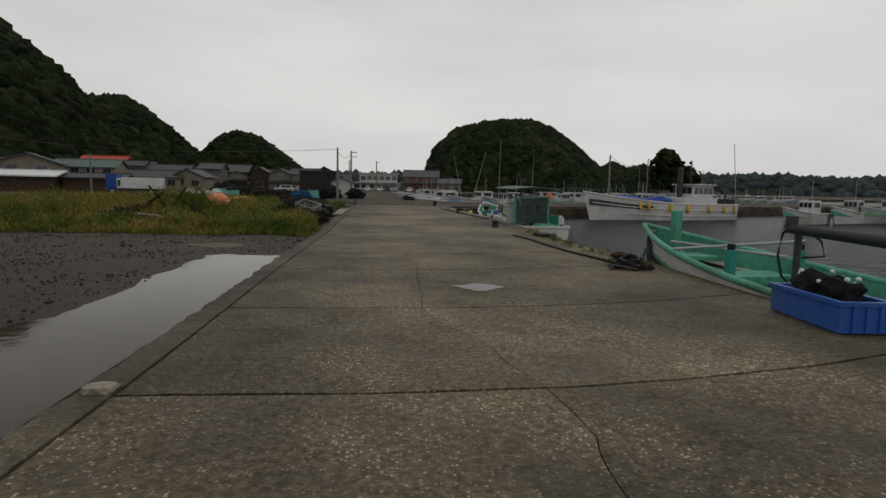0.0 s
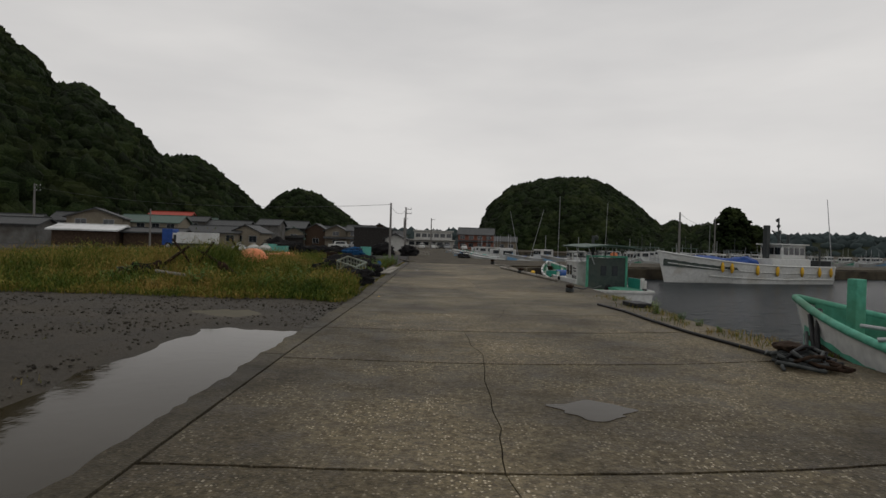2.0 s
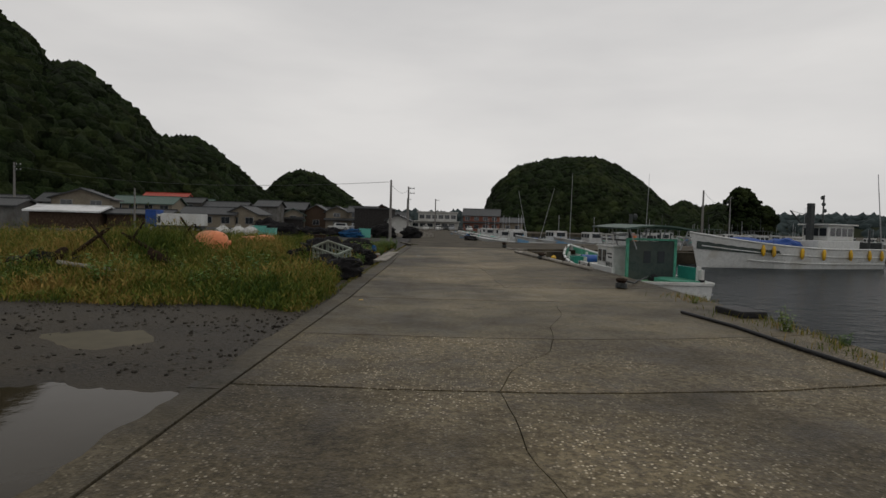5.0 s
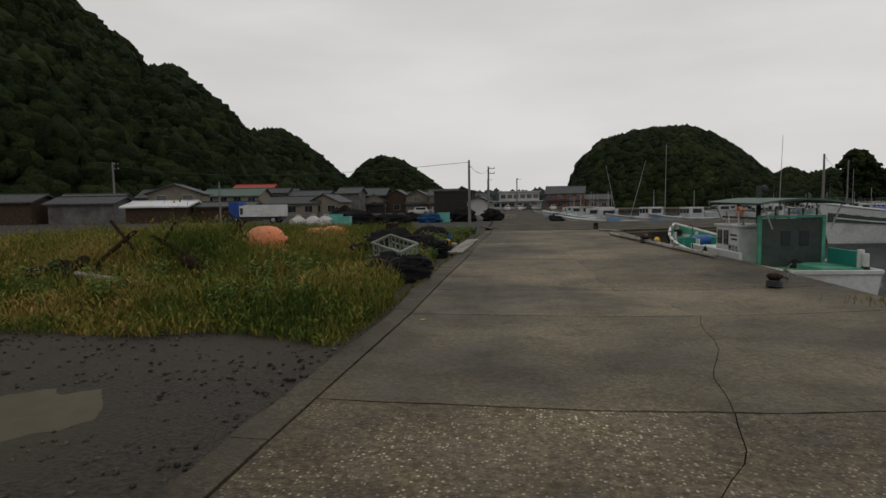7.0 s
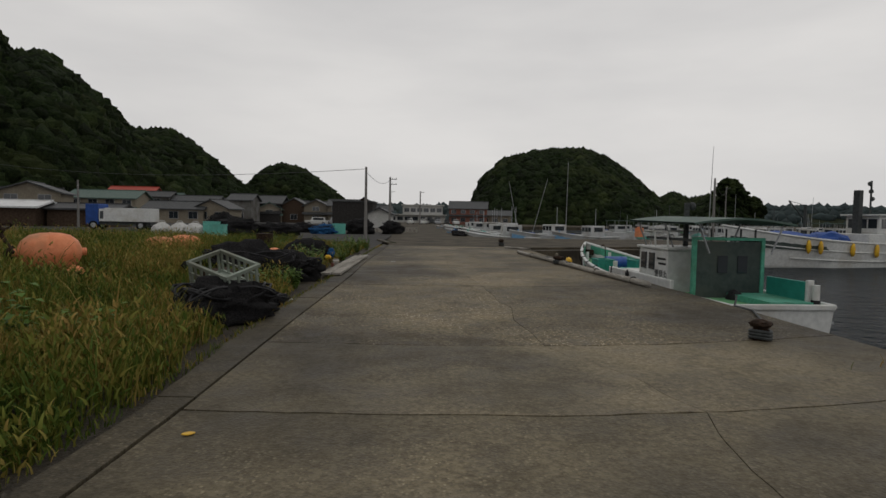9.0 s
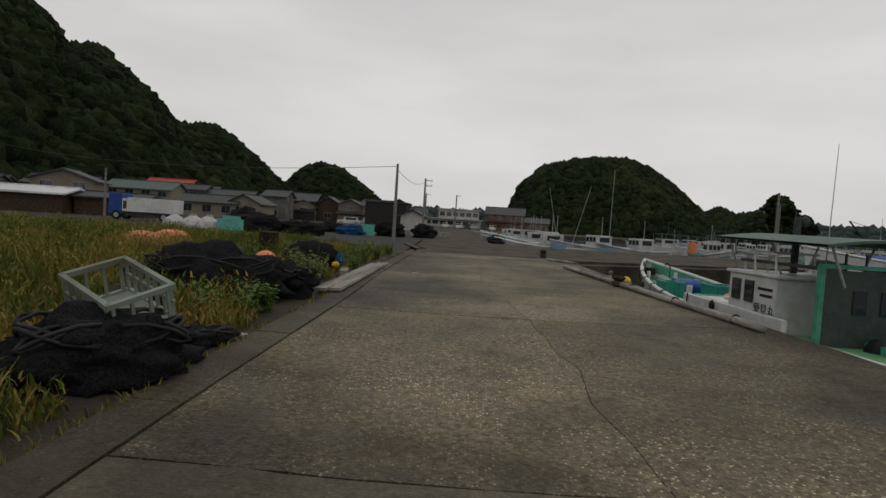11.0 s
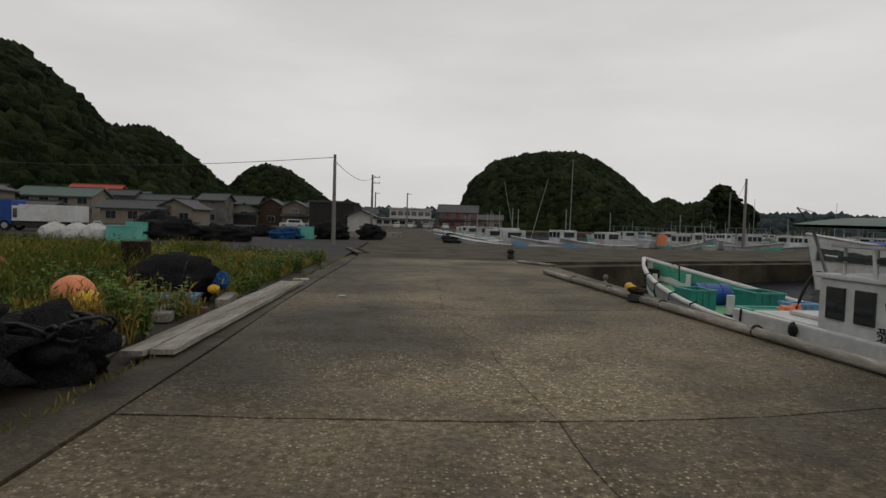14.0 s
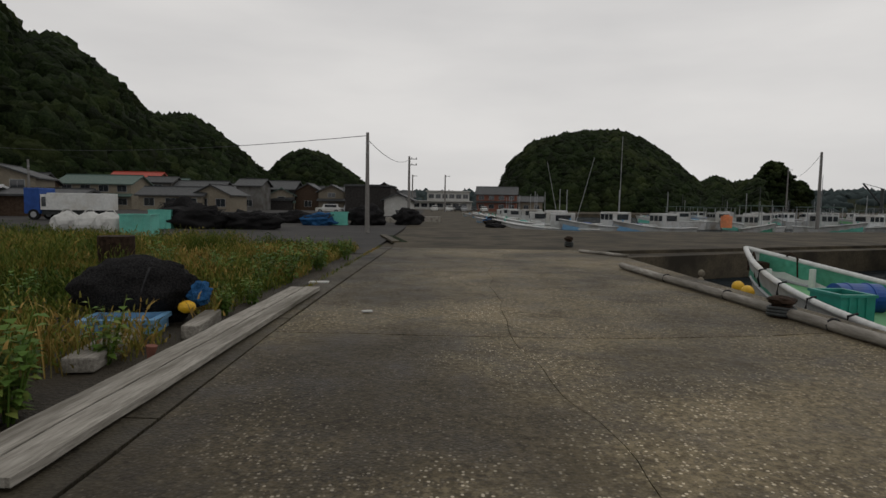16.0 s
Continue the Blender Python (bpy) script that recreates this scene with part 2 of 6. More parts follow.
STEEL = surface("galvanised_steel", (0.28, 0.29, 0.3), (0.36, 0.37, 0.38), 12, 1, 0.5, metal=0.5, bump=0.05)
DARKST = surface("dark_painted_steel", (0.03, 0.035, 0.035), (0.06, 0.065, 0.065), 10, 1, 0.6, bump=0.1)
CRATE = surface("pale_crate_plastic", (0.2, 0.24, 0.2), (0.28, 0.32, 0.27), 8, 1, 0.6, bump=0.1, dirt=(0.12, 0.12, 0.09), dirt_at=0.55)
MOORED = surface("weathered_white_hull", (0.5, 0.51, 0.51), (0.64, 0.65, 0.64), 5, 0.5, 0.5, bump=0.05, dirt=(0.34, 0.32, 0.28), dirt_at=0.58, random_ob=0.3)
PANEL = surface("grey_green_panel", (0.03, 0.045, 0.042), (0.055, 0.07, 0.064), 6, 1, 0.55, bump=0.08, dirt=(0.06, 0.07, 0.06), dirt_at=0.58)
GLASS = glassy("dark_window_glass", (0.02, 0.025, 0.03))
PLANK = surface("weathered_plank", (0.2, 0.185, 0.16), (0.36, 0.34, 0.3), 10, 1.2, 0.85, bump=0.8, dist=0.015, dirt=(0.12, 0.11, 0.09), dirt_at=0.6, stretch=(4, 0.35, 4))
PIPE = surface("weathered_log", (0.26, 0.24, 0.21), (0.42, 0.4, 0.36), 9, 0.8, 0.8, bump=0.5, dirt=(0.13, 0.12, 0.1), dirt_at=0.55, stretch=(3, 0.4, 3))
POLEM = surface("concrete_pole", (0.16, 0.155, 0.145), (0.22, 0.21, 0.2), 12, 1, 0.8, bump=0.2)
TILE = surface("dark_roof_tile", (0.045, 0.048, 0.05), (0.085, 0.088, 0.09), 3, 0.3, 0.6, bump=0.5, random_ob=0.4, coords="object")
REDROOF = surface("red_metal_roof", (0.3, 0.045, 0.03), (0.38, 0.07, 0.045), 3, 0.4, 0.55, bump=0.1)
GREENROOF = surface("green_roof", (0.06, 0.1, 0.085), (0.1, 0.14, 0.12), 3, 0.4, 0.6, bump=0.1)
BRIGHTROOF = surface("bright_metal_roof", (0.55, 0.56, 0.56), (0.66, 0.67, 0.67), 3, 0.4, 0.4, bump=0.1, dirt=(0.35, 0.35, 0.34))
GREYWALL = surface("grey_block_wall", (0.13, 0.13, 0.125), (0.19, 0.19, 0.18), 4, 0.5, 0.85, bump=0.2, dirt=(0.09, 0.08, 0.07), dirt_at=0.55)
CREAM = surface("cream_wall", (0.22, 0.195, 0.15), (0.3, 0.265, 0.205), 4, 0.4, 0.85, bump=0.1, dirt=(0.2, 0.17, 0.13), random_ob=0.35, coords="object")
BROWN = surface("brown_board_wall", (0.06, 0.04, 0.028), (0.1, 0.07, 0.05), 4, 0.6, 0.85, bump=0.3, random_ob=0.3, coords="object")
WALLW = surface("white_wall", (0.4, 0.4, 0.385), (0.5, 0.5, 0.48), 4, 0.4, 0.8, bump=0.1, dirt=(0.35, 0.34, 0.31))
BRICKY = surface("reddish_wall", (0.17, 0.075, 0.055), (0.22, 0.1, 0.075), 4, 0.5, 0.85, bump=0.2)
DARKW = surface("dark_wall", (0.028, 0.026, 0.025), (0.05, 0.047, 0.045), 4, 0.4, 0.8, bump=0.3)
TYRE = surface("tyre_rubber", (0.012, 0.012, 0.012), (0.025, 0.025, 0.025), 20, 2, 0.85)


# ---- builders ----
def put(name, bm, material, smooth=False):
    me = bpy.data.meshes.new(name)
    bm.normal_update()
    bm.to_mesh(me)
    bm.free()
    me.materials.append(material)
    if smooth:
        me.shade_smooth()
    return me


def part(name, bm, material, parent, label="", smooth=False):
    ob = new(name, put(name, bm, material, smooth))
    ob.parent = parent
    if label:
        tagged(ob, label)
    return ob


def thing(name, bm, material, label, category, group="", kind="", m=None, smooth=False):
    ob = new(name, put(name, bm, material, smooth))
    if m is not None:
        ob.matrix_world = m
    return tagged(ob, label, category, group, kind)


def holder(name, label, category, group="", kind="", m=None):
    ob = new(name)
    ob.empty_display_size = 0.2
    if m is not None:
        ob.matrix_world = m
    return tagged(ob, label, category, group, kind)


def box(bm, x0, y0, z0, x1, y1, z1, bevel=0.0):
    g = bmesh.ops.create_cube(bm, size=1)["verts"]
    for v in g:
        v.co = Vector((x0 + (v.co.x + 0.5) * (x1 - x0), y0 + (v.co.y + 0.5) * (y1 - y0), z0 + (v.co.z + 0.5) * (z1 - z0)))
    if bevel:
        es = {e for v in g for e in v.link_edges}
        bmesh.ops.bevel(bm, geom=list(es), offset=bevel, segments=2, affect="EDGES", profile=0.6)
    return bm


def abox(*a, bevel=0.0):
    return box(bmesh.new(), *a, bevel=bevel)


def rod(bm, a, b, r, n=8, r2=None):
    a, b = Vector(a), Vector(b)
    d = b - a
    m = Matrix.Translation((a + b) / 2) @ d.to_track_quat("Z", "Y").to_matrix().to_4x4()
    bmesh.ops.create_cone(bm, cap_ends=True, segments=n, radius1=r, radius2=r if r2 is None else r2, depth=d.length, matrix=m)
    return bm


def hose(bm, pts, r, n=6):
    """A tube that follows a line of points."""
    pts = [Vector(p) for p in pts]
    rings = []
    for i, p in enumerate(pts):
        d = (pts[min(i + 1, len(pts) - 1)] - pts[max(i - 1, 0)]).normalized()
        u = d.orthogonal().normalized() if abs(d.z) > 0.95 else d.cross(Vector((0, 0, 1))).normalized()
        w = d.cross(u)
        rings.append([bm.verts.new(p + r * (math.cos(k * math.tau / n) * u + math.sin(k * math.tau / n) * w)) for k in range(n)])
    for r0, r1 in zip(rings, rings[1:]):
        for k in range(n):
            bm.faces.new((r0[k], r0[(k + 1) % n], r1[(k + 1) % n], r1[k]))
    bm.faces.new(rings[0][::-1])
    bm.faces.new(rings[-1])
    return bm


def blob(bm, m, sub=2, rough=0.15, freq=1.2, seed=0.0):
    g = bmesh.ops.create_icosphere(bm, subdivisions=sub, radius=1)["verts"]
    for v in g:
        k = 1 + rough * noise.noise(v.co * freq + Vector((seed, seed * 1.7, 3.1)))
        k += rough * 0.5 * noise.noise(v.co * freq * 3 + Vector((seed, 5, seed)))
        v.co = m @ (v.co * k)
    return bm


def prism(pts, z0, z1):
    bm = bmesh.new()
    lo = [bm.verts.new((x, y, z0)) for x, y in pts]
    hi = [bm.verts.new((x, y, z1)) for x, y in pts]
    bm.faces.new(hi)
    bm.faces.new(lo[::-1])
    n = len(pts)
    for i in range(n):
        bm.faces.new((lo[i], lo[(i + 1) % n], hi[(i + 1) % n], hi[i]))
    bmesh.ops.recalc_face_normals(bm, faces=bm.faces)
    return bm


def bulk(name, verts, faces, material):
    """One mesh from arrays of vertices and triangles."""
    verts, faces = np.asarray(verts, np.float32), np.asarray(faces, np.int32)
    me = bpy.data.meshes.new(name)
    me.vertices.add(len(verts))
    me.vertices.foreach_set("co", verts.ravel())
    me.loops.add(faces.size)
    me.loops.foreach_set("vertex_index", faces.ravel())
    me.polygons.add(len(faces))
    me.polygons.foreach_set("loop_start", np.arange(0, faces.size, faces.shape[1], dtype=np.int32))
    me.update(calc_edges=True)
    me.materials.append(material)
    return me


# ---- setting: water, land, quay ----
WATER = -1.0
thing("water", abox(-1500, -1500, WATER - 0.5, 2500, 3000, WATER), SEA, "dark rippled harbour water", "water", kind="structure")

EDGE = [(6.0, -40), (6.05, 3), (6.1, 10.5), (5.6, 14.5), (5.75, 20), (5.6, 26), (5.15, 33), (4.85, 39), (4.7, 44.6)]


def edge_x(y):
    for (x0, y0), (x1, y1) in zip(EDGE, EDGE[1:]):
        if y0 <= y <= y1:
            return x0 + (x1 - x0) * (y - y0) / (y1 - y0)
    return EDGE[-1][0]


def kerb_x(y):
    return float(np.interp(y, [-40, 3, 9, 14, 18, 22, 26, 29, 32, 38, 46], [-1.6, -1.65, -1.8, -1.87, -1.9, -2.05, -2.15, -2.25, -2.42, -2.6, -2.8]))


# the land under everything: quay, cross pier and shore in one block
LAND = [(-900, -60), (6.0, -60)] + EDGE + [(10, 47.6), (40, 62), (75, 79), (75, 92), (40, 75), (20, 67), (6.5, 63.5), (3.4, 66), (2.6, 90), (3.5, 130), (12, 165), (60, 190), (140, 215), (420, 235), (900, 500), (900, 900), (-900, 900)]
thing("ground", prism(LAND, -4.0, -0.12), QUAYM, "damp dark concrete harbour ground", "ground", kind="structure")
thing("pavement", prism([(-2.85, 46.05)] + [(4.72, 46.05), (10, 48.6), (39, 62.4), (74, 79.3), (74, 91), (40, 74.2), (20, 66.2), (6.5, 62.8), (3.0, 65.5), (2.3, 90), (3.0, 130), (8, 160), (-12, 200), (-4.4, 66)], -0.16, 0.0), QUAYM, "grey concrete pier and far quay road", "pavement", kind="structure")
thing("asphalt_lot", prism([(-3.3, 43.5), (-4.42, 66), (-5.2, 80), (-13, 200), (-120, 200), (-120, 60), (-40, 44), (-14, 43)], -0.16, -0.035), ASPHALT, "dark asphalt yard beside the quay road", "yard", kind="structure")


def puddle_depth(x, y):
    """How far the gravel lies under its level: the long puddle along the kerb and a muddy one further on."""
    w = 2.3 + 0.35 * math.sin(y * 0.5 + 1) + 0.3 * noise.noise(Vector((x * 0.9, y * 0.9, 2)))
    far = 12.6 + 0.5 * noise.noise(Vector((x * 1.3, 0, 9)))
    a = min((x + 2.1 + w) / 1.0, 1.0, (far - y) / 2.0)
    b = 1 - math.hypot((x + 4.3) / 1.5, (y - 13.7) / 1.2)
    return max(0, a) * 0.09 + max(0, b) * 0.06


bm = bmesh.new()
nx, ny = 110, 250
xs = [-1.85 - 14.5 * (i / nx) ** 1.25 for i in range(nx + 1)]
ys = [-14 + 60.0 * j / ny for j in range(ny + 1)]
grid = []
for y in ys:
    row = []
    for x in xs:
        z = -0.045 - puddle_depth(x, y) + 0.035 * noise.noise(Vector((x * 0.7, y * 0.7, 0))) + 0.014 * noise.noise(Vector((x * 4, y * 4, 1)))
        if y > 16:
            z += 0.35 * max(0, 1 - math.hypot((x + 8.5) / 3.2, (y - 22.5) / 4))
        row.append(bm.verts.new((x, y, z)))
    grid.append(row)
for j in range(ny):
    for i in range(nx):
        bm.faces.new((grid[j][i], grid[j + 1][i], grid[j + 1][i + 1], grid[j][i + 1]))
thing("gravel_ground", bm, GRAVEL, "dark wet gravel beside the kerb", "gravel", kind="structure", smooth=True)
thing("gravel_verge", prism([(-16.0, -40), (-16.0, 46), (-14, 43), (-40, 44), (-120, 60), (-120, -40)], -0.2, -0.06), GRAVEL, "dark gravel ground", "gravel", kind="structure")
thing("gravel_apron", prism([(-1.9, -40), (-1.9, -13.9), (-16.2, -13.9), (-16.2, -40)], -0.2, -0.05), GRAVEL, "dark gravel ground", "gravel", kind="structure")
thing("puddle", prism([(-1.86, -13.8), (-1.86, 13.0), (-4.9, 13.0), (-6.2, 8), (-6.2, -13.8)], -0.14, -0.088), PUDDLE, "shallow murky rain puddle along the broken kerb", "puddle", kind="structure")
thing("muddy_puddle", prism([(-5.9, 12.5), (-2.8, 12.5), (-2.8, 15.0), (-5.9, 15.0)], -0.14, -0.078), surface("muddy_water", (0.07, 0.06, 0.036), (0.09, 0.076, 0.046), 4, 1, 0.7, bump=0), "small muddy brown puddle in gravel", "puddle", kind="structure")


# ---- hills ----
def ico():
    b = bmesh.new()
    bmesh.ops.create_icosphere(b, subdivisions=1, radius=1)
    v = np.array([p.co[:] for p in b.verts], np.float32)
    b.verts.index_update()
    f = np.array([[p.index for p in q.verts] for q in b.faces], np.int32)
    b.free()
    return v, f


ICO_V, ICO_F = ico()
rng = np.random.default_rng(4)


def crowns(name, spots, material):
    """Many rough clumps of leaves: each spot is x, y, z, radius, height."""
    spots = np.asarray(spots, np.float32)
    n, k = len(spots), len(ICO_V)
    v = ICO_V[None] * (1 + rng.uniform(-0.42, 0.42, (n, k, 1)).astype(np.float32))
    v = v * spots[:, None, [3, 3, 4]] + spots[:, None, :3]
    f = ICO_F[None] + (np.arange(n) * k)[:, None, None]
    return bulk(name, v.reshape(-1, 3), f.reshape(-1, 3), material)


def hill(name, ridge, depth, count, size, label, material=None, back=40.0):
    """A wooded ridge: ridge rows are bearing in degrees, distance and height, seen from the quay's start."""
    base = Vector((0.1, 12, 0))
    a = np.array(ridge, float)

    def spot(u, v):
        h, r = np.interp(u, a[:, 0], a[:, 2]), np.interp(u, a[:, 0], a[:, 1])
        rr = r - depth * (1 - v) if v < 1 else r + back * (v - 1)
        z = h * (math.sin(min(v, 1) * math.pi / 2) ** 0.85) if v < 1 else h * (1 - (v - 1) * 0.7)
        z += 0.05 * h * noise.noise(Vector((u * 0.35, v * 3, 1.5))) * (1 if v < 0.9 else 0.2)
        return base.x + rr * math.sin(radians(u)), base.y + rr * math.cos(radians(u)), z

    us, vs = np.linspace(a[0, 0], a[-1, 0], 90), [0, 0.12, 0.25, 0.4, 0.55, 0.7, 0.85, 1.0, 1.5, 2.0]
    bm = bmesh.new()
    g = []
    for u in us:
        col = [spot(u, v) for v in vs]
        g.append([bm.verts.new((x, y, (-2 if j == 0 else z - size * 0.5))) for j, (x, y, z) in enumerate(col)])
    for i in range(len(us) - 1):
        for j in range(len(vs) - 1):
            bm.faces.new((g[i][j], g[i + 1][j], g[i + 1][j + 1], g[i][j + 1]))
    hl = holder(name, label, "hill", kind="structure")
    part("slope", bm, EARTH, hl, smooth=True)
    spots = []
    for k in range(count):
        u, v = rng.uniform(a[0, 0], a[-1, 0]), rng.uniform(0.0, 1.12) if k % 4 else rng.uniform(0.96, 1.03)
        x, y, z = spot(u, v)
        s = size * rng.uniform(0.35, 1.0)
        if z < size * 0.4:
            s *= 0.6
        spots.append((x, y, z - s * 0.75, s, s * rng.uniform(0.7, 1.1)))
    tagged(new("woods", crowns("woods", spots, material or LEAVES)), "dense dark green woodland canopy on the hill", "woods", kind="stuff")
    return hl


hill("wooded_hill", [(-95, 260, 70), (-75, 290, 95), (-52, 300, 114), (-42.5, 315, 92), (-39.5, 322, 85), (-37.8, 326, 78), (-36.4, 330, 70), (-35.2, 330, 69.5), (-34.2, 332, 71), (-32.5, 338, 66.5), (-30, 348, 55), (-28, 362, 44.5), (-26.8, 375, 46), (-24.9, 388, 48.5), (-23.2, 400, 44), (-21.1, 410, 33), (-19.2, 420, 22), (-16, 430, 6)], 165, 14500, 4.6, "steep hill under dense dark green woods")
hill("wooded_hill", [(-21.5, 425, 4), (-18.6, 425, 20), (-17, 425, 32.5), (-15.4, 425, 37.5), (-13.4, 425, 34), (-10.9, 425, 21), (-9, 425, 10), (-7, 425, 2)], 70, 3000, 4.2, "small round hill covered in dark woods")
hill("wooded_hill", [(2.6, 320, 2), (3.3, 320, 11), (4.1, 320, 24), (5.9, 320, 34), (9.3, 320, 38.5), (13.4, 320, 40), (15.4, 320, 35.5), (17.7, 320, 26), (19.6, 320, 17), (20.4, 320, 13), (21.6, 320, 16.5), (23.0, 320, 13), (24.2, 320, 14.5), (24.7, 300, 15)], 85, 6500, 3.6, "broad wooded headland with dark green trees")
# the two far hills look hazy by leaf colour alone, without any mist
hill("distant_hill", [(24, 1150, 30), (30, 1150, 33), (34, 1200, 36), (40, 1200, 30), (46, 1200, 38), (60, 1200, 44), (95, 1200, 40)], 250, 1500, 16, "low hazy wooded coast across the bay", LEAVES_HAZED)
hill("distant_hill", [(-14, 900, 6), (-8, 900, 22), (-3, 900, 20), (2, 900, 21), (6, 900, 10)], 150, 500, 12, "low hazy wooded hill behind the town", LEAVES_HAZED)


def tree(name, x, y, h, spread, lean, label):
    t = holder(name, label, "tree", m=pose(x, y, -0.12))
    bm = bmesh.new()
    rod(bm, (0, 0, 0), (lean * 0.4, 0, h * 0.45), 0.55, 8, 0.4)
    for k in range(7):
        a = k * 2.4
        rod(bm, (lean * 0.3, 0, h * (0.25 + 0.03 * k)), (lean + math.cos(a) * spread * 0.55, math.sin(a) * spread * 0.5, h * (0.5 + 0.06 * k)), 0.22, 6, 0.06)
    part("trunk", bm, BROWN, t)
    spots = []
    for k in range(1100):
        f = rng.uniform(0.12, 1.0)
        w = spread * math.sqrt(max(0.05, 1 - (1.25 * f - 0.35) ** 2)) * (0.85 + 0.15 * math.sin(f * 11 + lean))
        a, q = rng.uniform(0, math.tau), math.sqrt(rng.uniform(0.1, 1))
        s = rng.uniform(0.7, 2.1)
        spots.append((lean * f + w * q * math.cos(a), w * q * math.sin(a), h * f * 0.95, s, s * 0.8))
    c = new("crown", crowns("crown", spots, LEAVES))
    c.parent = t
    return t


tree("tall_tree", 187, 390, 32, 12.5, 0, "tall dark pine on the harbour point")
tree("tree", 204, 396, 20, 10, 1, "dark leafy tree beside the tall pine")
tree("tree", 171, 390, 19, 10, 0, "dark leafy tree on the harbour point")


# ---- houses ----
def window(parent, x, z, w, h, y=0.0):
    wd = part("window", abox(x - w / 2 - 0.06, y - 0.06, z - 0.06, x + w / 2 + 0.06, y + 0.02, z + h + 0.06), STEEL, parent, "aluminium window frame")
    part("pane", abox(x - w / 2, y - 0.075, z, x - 0.02, y - 0.05, z + h), GLASS, wd, "dark glass")
    part("pane", abox(x + 0.02, y - 0.075, z, x + w / 2, y - 0.05, z + h), GLASS, wd, "dark glass")


def gable(w, d, ze, rise, over, along_x=True, th=0.18):
    """A gable roof with thickness and eaves; the ridge runs along x, or along y."""
    bm = bmesh.new()
    a, b = (w, d) if along_x else (d, w)
    x0, x1 = -a / 2 - over, a / 2 + over
    y0, y1 = -b / 2 - over, b / 2 + over
    drop = rise * over / (b / 2)
    for s in (1, -1):
        ye = y1 if s > 0 else y0
        vs = [(x0, 0, ze + rise), (x1, 0, ze + rise), (x1, ye, ze - drop), (x0, ye, ze - drop)]
        up = [bm.verts.new((x, y, z + th)) for x, y, z in vs]
        lo = [bm.verts.new((x, y, z)) for x, y, z in vs]
        bm.faces.new(up)
        bm.faces.new(lo[::-1])
        for i in range(4):
            bm.faces.new((lo[i], lo[(i + 1) % 4], up[(i + 1) % 4], up[i]))
    box(bm, x0, -0.14, ze + rise + th - 0.08, x1, 0.14, ze + rise + th + 0.1)
    if not along_x:
        bmesh.ops.rotate(bm, verts=bm.verts, cent=(0, 0, 0), matrix=Matrix.Rotation(math.pi / 2, 3, "Z"))
    bmesh.ops.recalc_face_normals(bm, faces=bm.faces)
    return bm


def gabled_wall(w, d, ze, rise, along_x=True):
    a, b = (w, d) if along_x else (d, w)
    bm = bmesh.new()
    ends = []
    for x in (-a / 2, a / 2):
        ends.append([bm.verts.new((x, y, z)) for y, z in ((-b / 2, 0), (b / 2, 0), (b / 2, ze), (0, ze + rise), (-b / 2, ze))])
    bm.faces.new(ends[0])
    bm.faces.new(ends[1][::-1])
    for i in range(5):
        bm.faces.new((ends[0][i], ends[0][(i + 1) % 5], ends[1][(i + 1) % 5], ends[1][i]))
    if not along_x:
        bmesh.ops.rotate(bm, verts=bm.verts, cent=(0, 0, 0), matrix=Matrix.Rotation(math.pi / 2, 3, "Z"))
    bmesh.ops.recalc_face_normals(bm, faces=bm.faces)
    return bm


def house(x, y, w, d, h, rise, wall, roof, label, turn=0, storeys=1, along_x=True, lower=0.0, panes=True, z=-0.15):
    t = holder("house", label, "house", m=pose(x, y, z, 0, 0, turn))
    part("wall", gabled_wall(w, d, h, rise, along_x), wall, t)
    part("roof", gable(w, d, h, rise, 0.5, along_x), roof, t)
    if storeys > 1:
        bm = bmesh.new()
        for s, (q0, q1) in enumerate(((-d / 2 - 0.9, -d / 2),)):
            vs = [(-w / 2 - 0.3, q0, h * 0.5), (w / 2 + 0.3, q0, h * 0.5), (w / 2 + 0.3, q1, h * 0.5 + 0.45), (-w / 2 - 0.3, q1, h * 0.5 + 0.45)]
            up = [bm.verts.new((a, b, c + 0.14)) for a, b, c in vs]
            lo = [bm.verts.new(v) for v in vs]
            bm.faces.new(up)
            bm.faces.new(lo[::-1])
            for i in range(4):
                bm.faces.new((lo[i], lo[(i + 1) % 4], up[(i + 1) % 4], up[i]))
        bmesh.ops.recalc_face_normals(bm, faces=bm.faces)
        part("eave", bm, roof, t)
    if panes:
        for s in range(storeys):
            zz = 0.9 + s * h / storeys
            n = max(1, int(w / 3))
            for i in range(n):
                window(t, -w / 2 + (i + 0.5) * w / n, zz, 1.5, min(1.2, h / storeys - 1.2), -d / 2)
    if lower:
        part("lean_to", abox(-w / 2, -d / 2 - lower, 0, w / 2, -d / 2 - 0.02, 2.1), wall, t)
        bm = abox(-w / 2 - 0.3, -d / 2 - lower - 0.4, 2.1, w / 2 + 0.3, -d / 2 - 0.03, 2.25)
        part("lean_to_roof", bm, roof, t)
    return t


# sheds and houses along the foot of the hill
house(-46.0, 75.5, 7.5, 5, 2.1, 0.55, BROWN, BRIGHTROOF, "low brown board shed with bright metal roof", 8, panes=False)
house(-38.6, 77.5, 7.0, 4, 2.0, 0.45, BROWN, TILE, "low dark shed with grey sheet roof", 8, panes=False)
house(-57.5, 77, 8, 6, 2.6, 0.8, GREYWALL, TILE, "grey block shed with tiled roof", 12, panes=False)
house(-67, 74, 8.5, 6, 2.9, 0.9, BROWN, TILE, "brown board shed with dark tiled roof", 14, panes=False)
house(-68, 90, 9, 6, 3.0, 1.2, CREAM, TILE, "old house with dark tiled roof", 10)
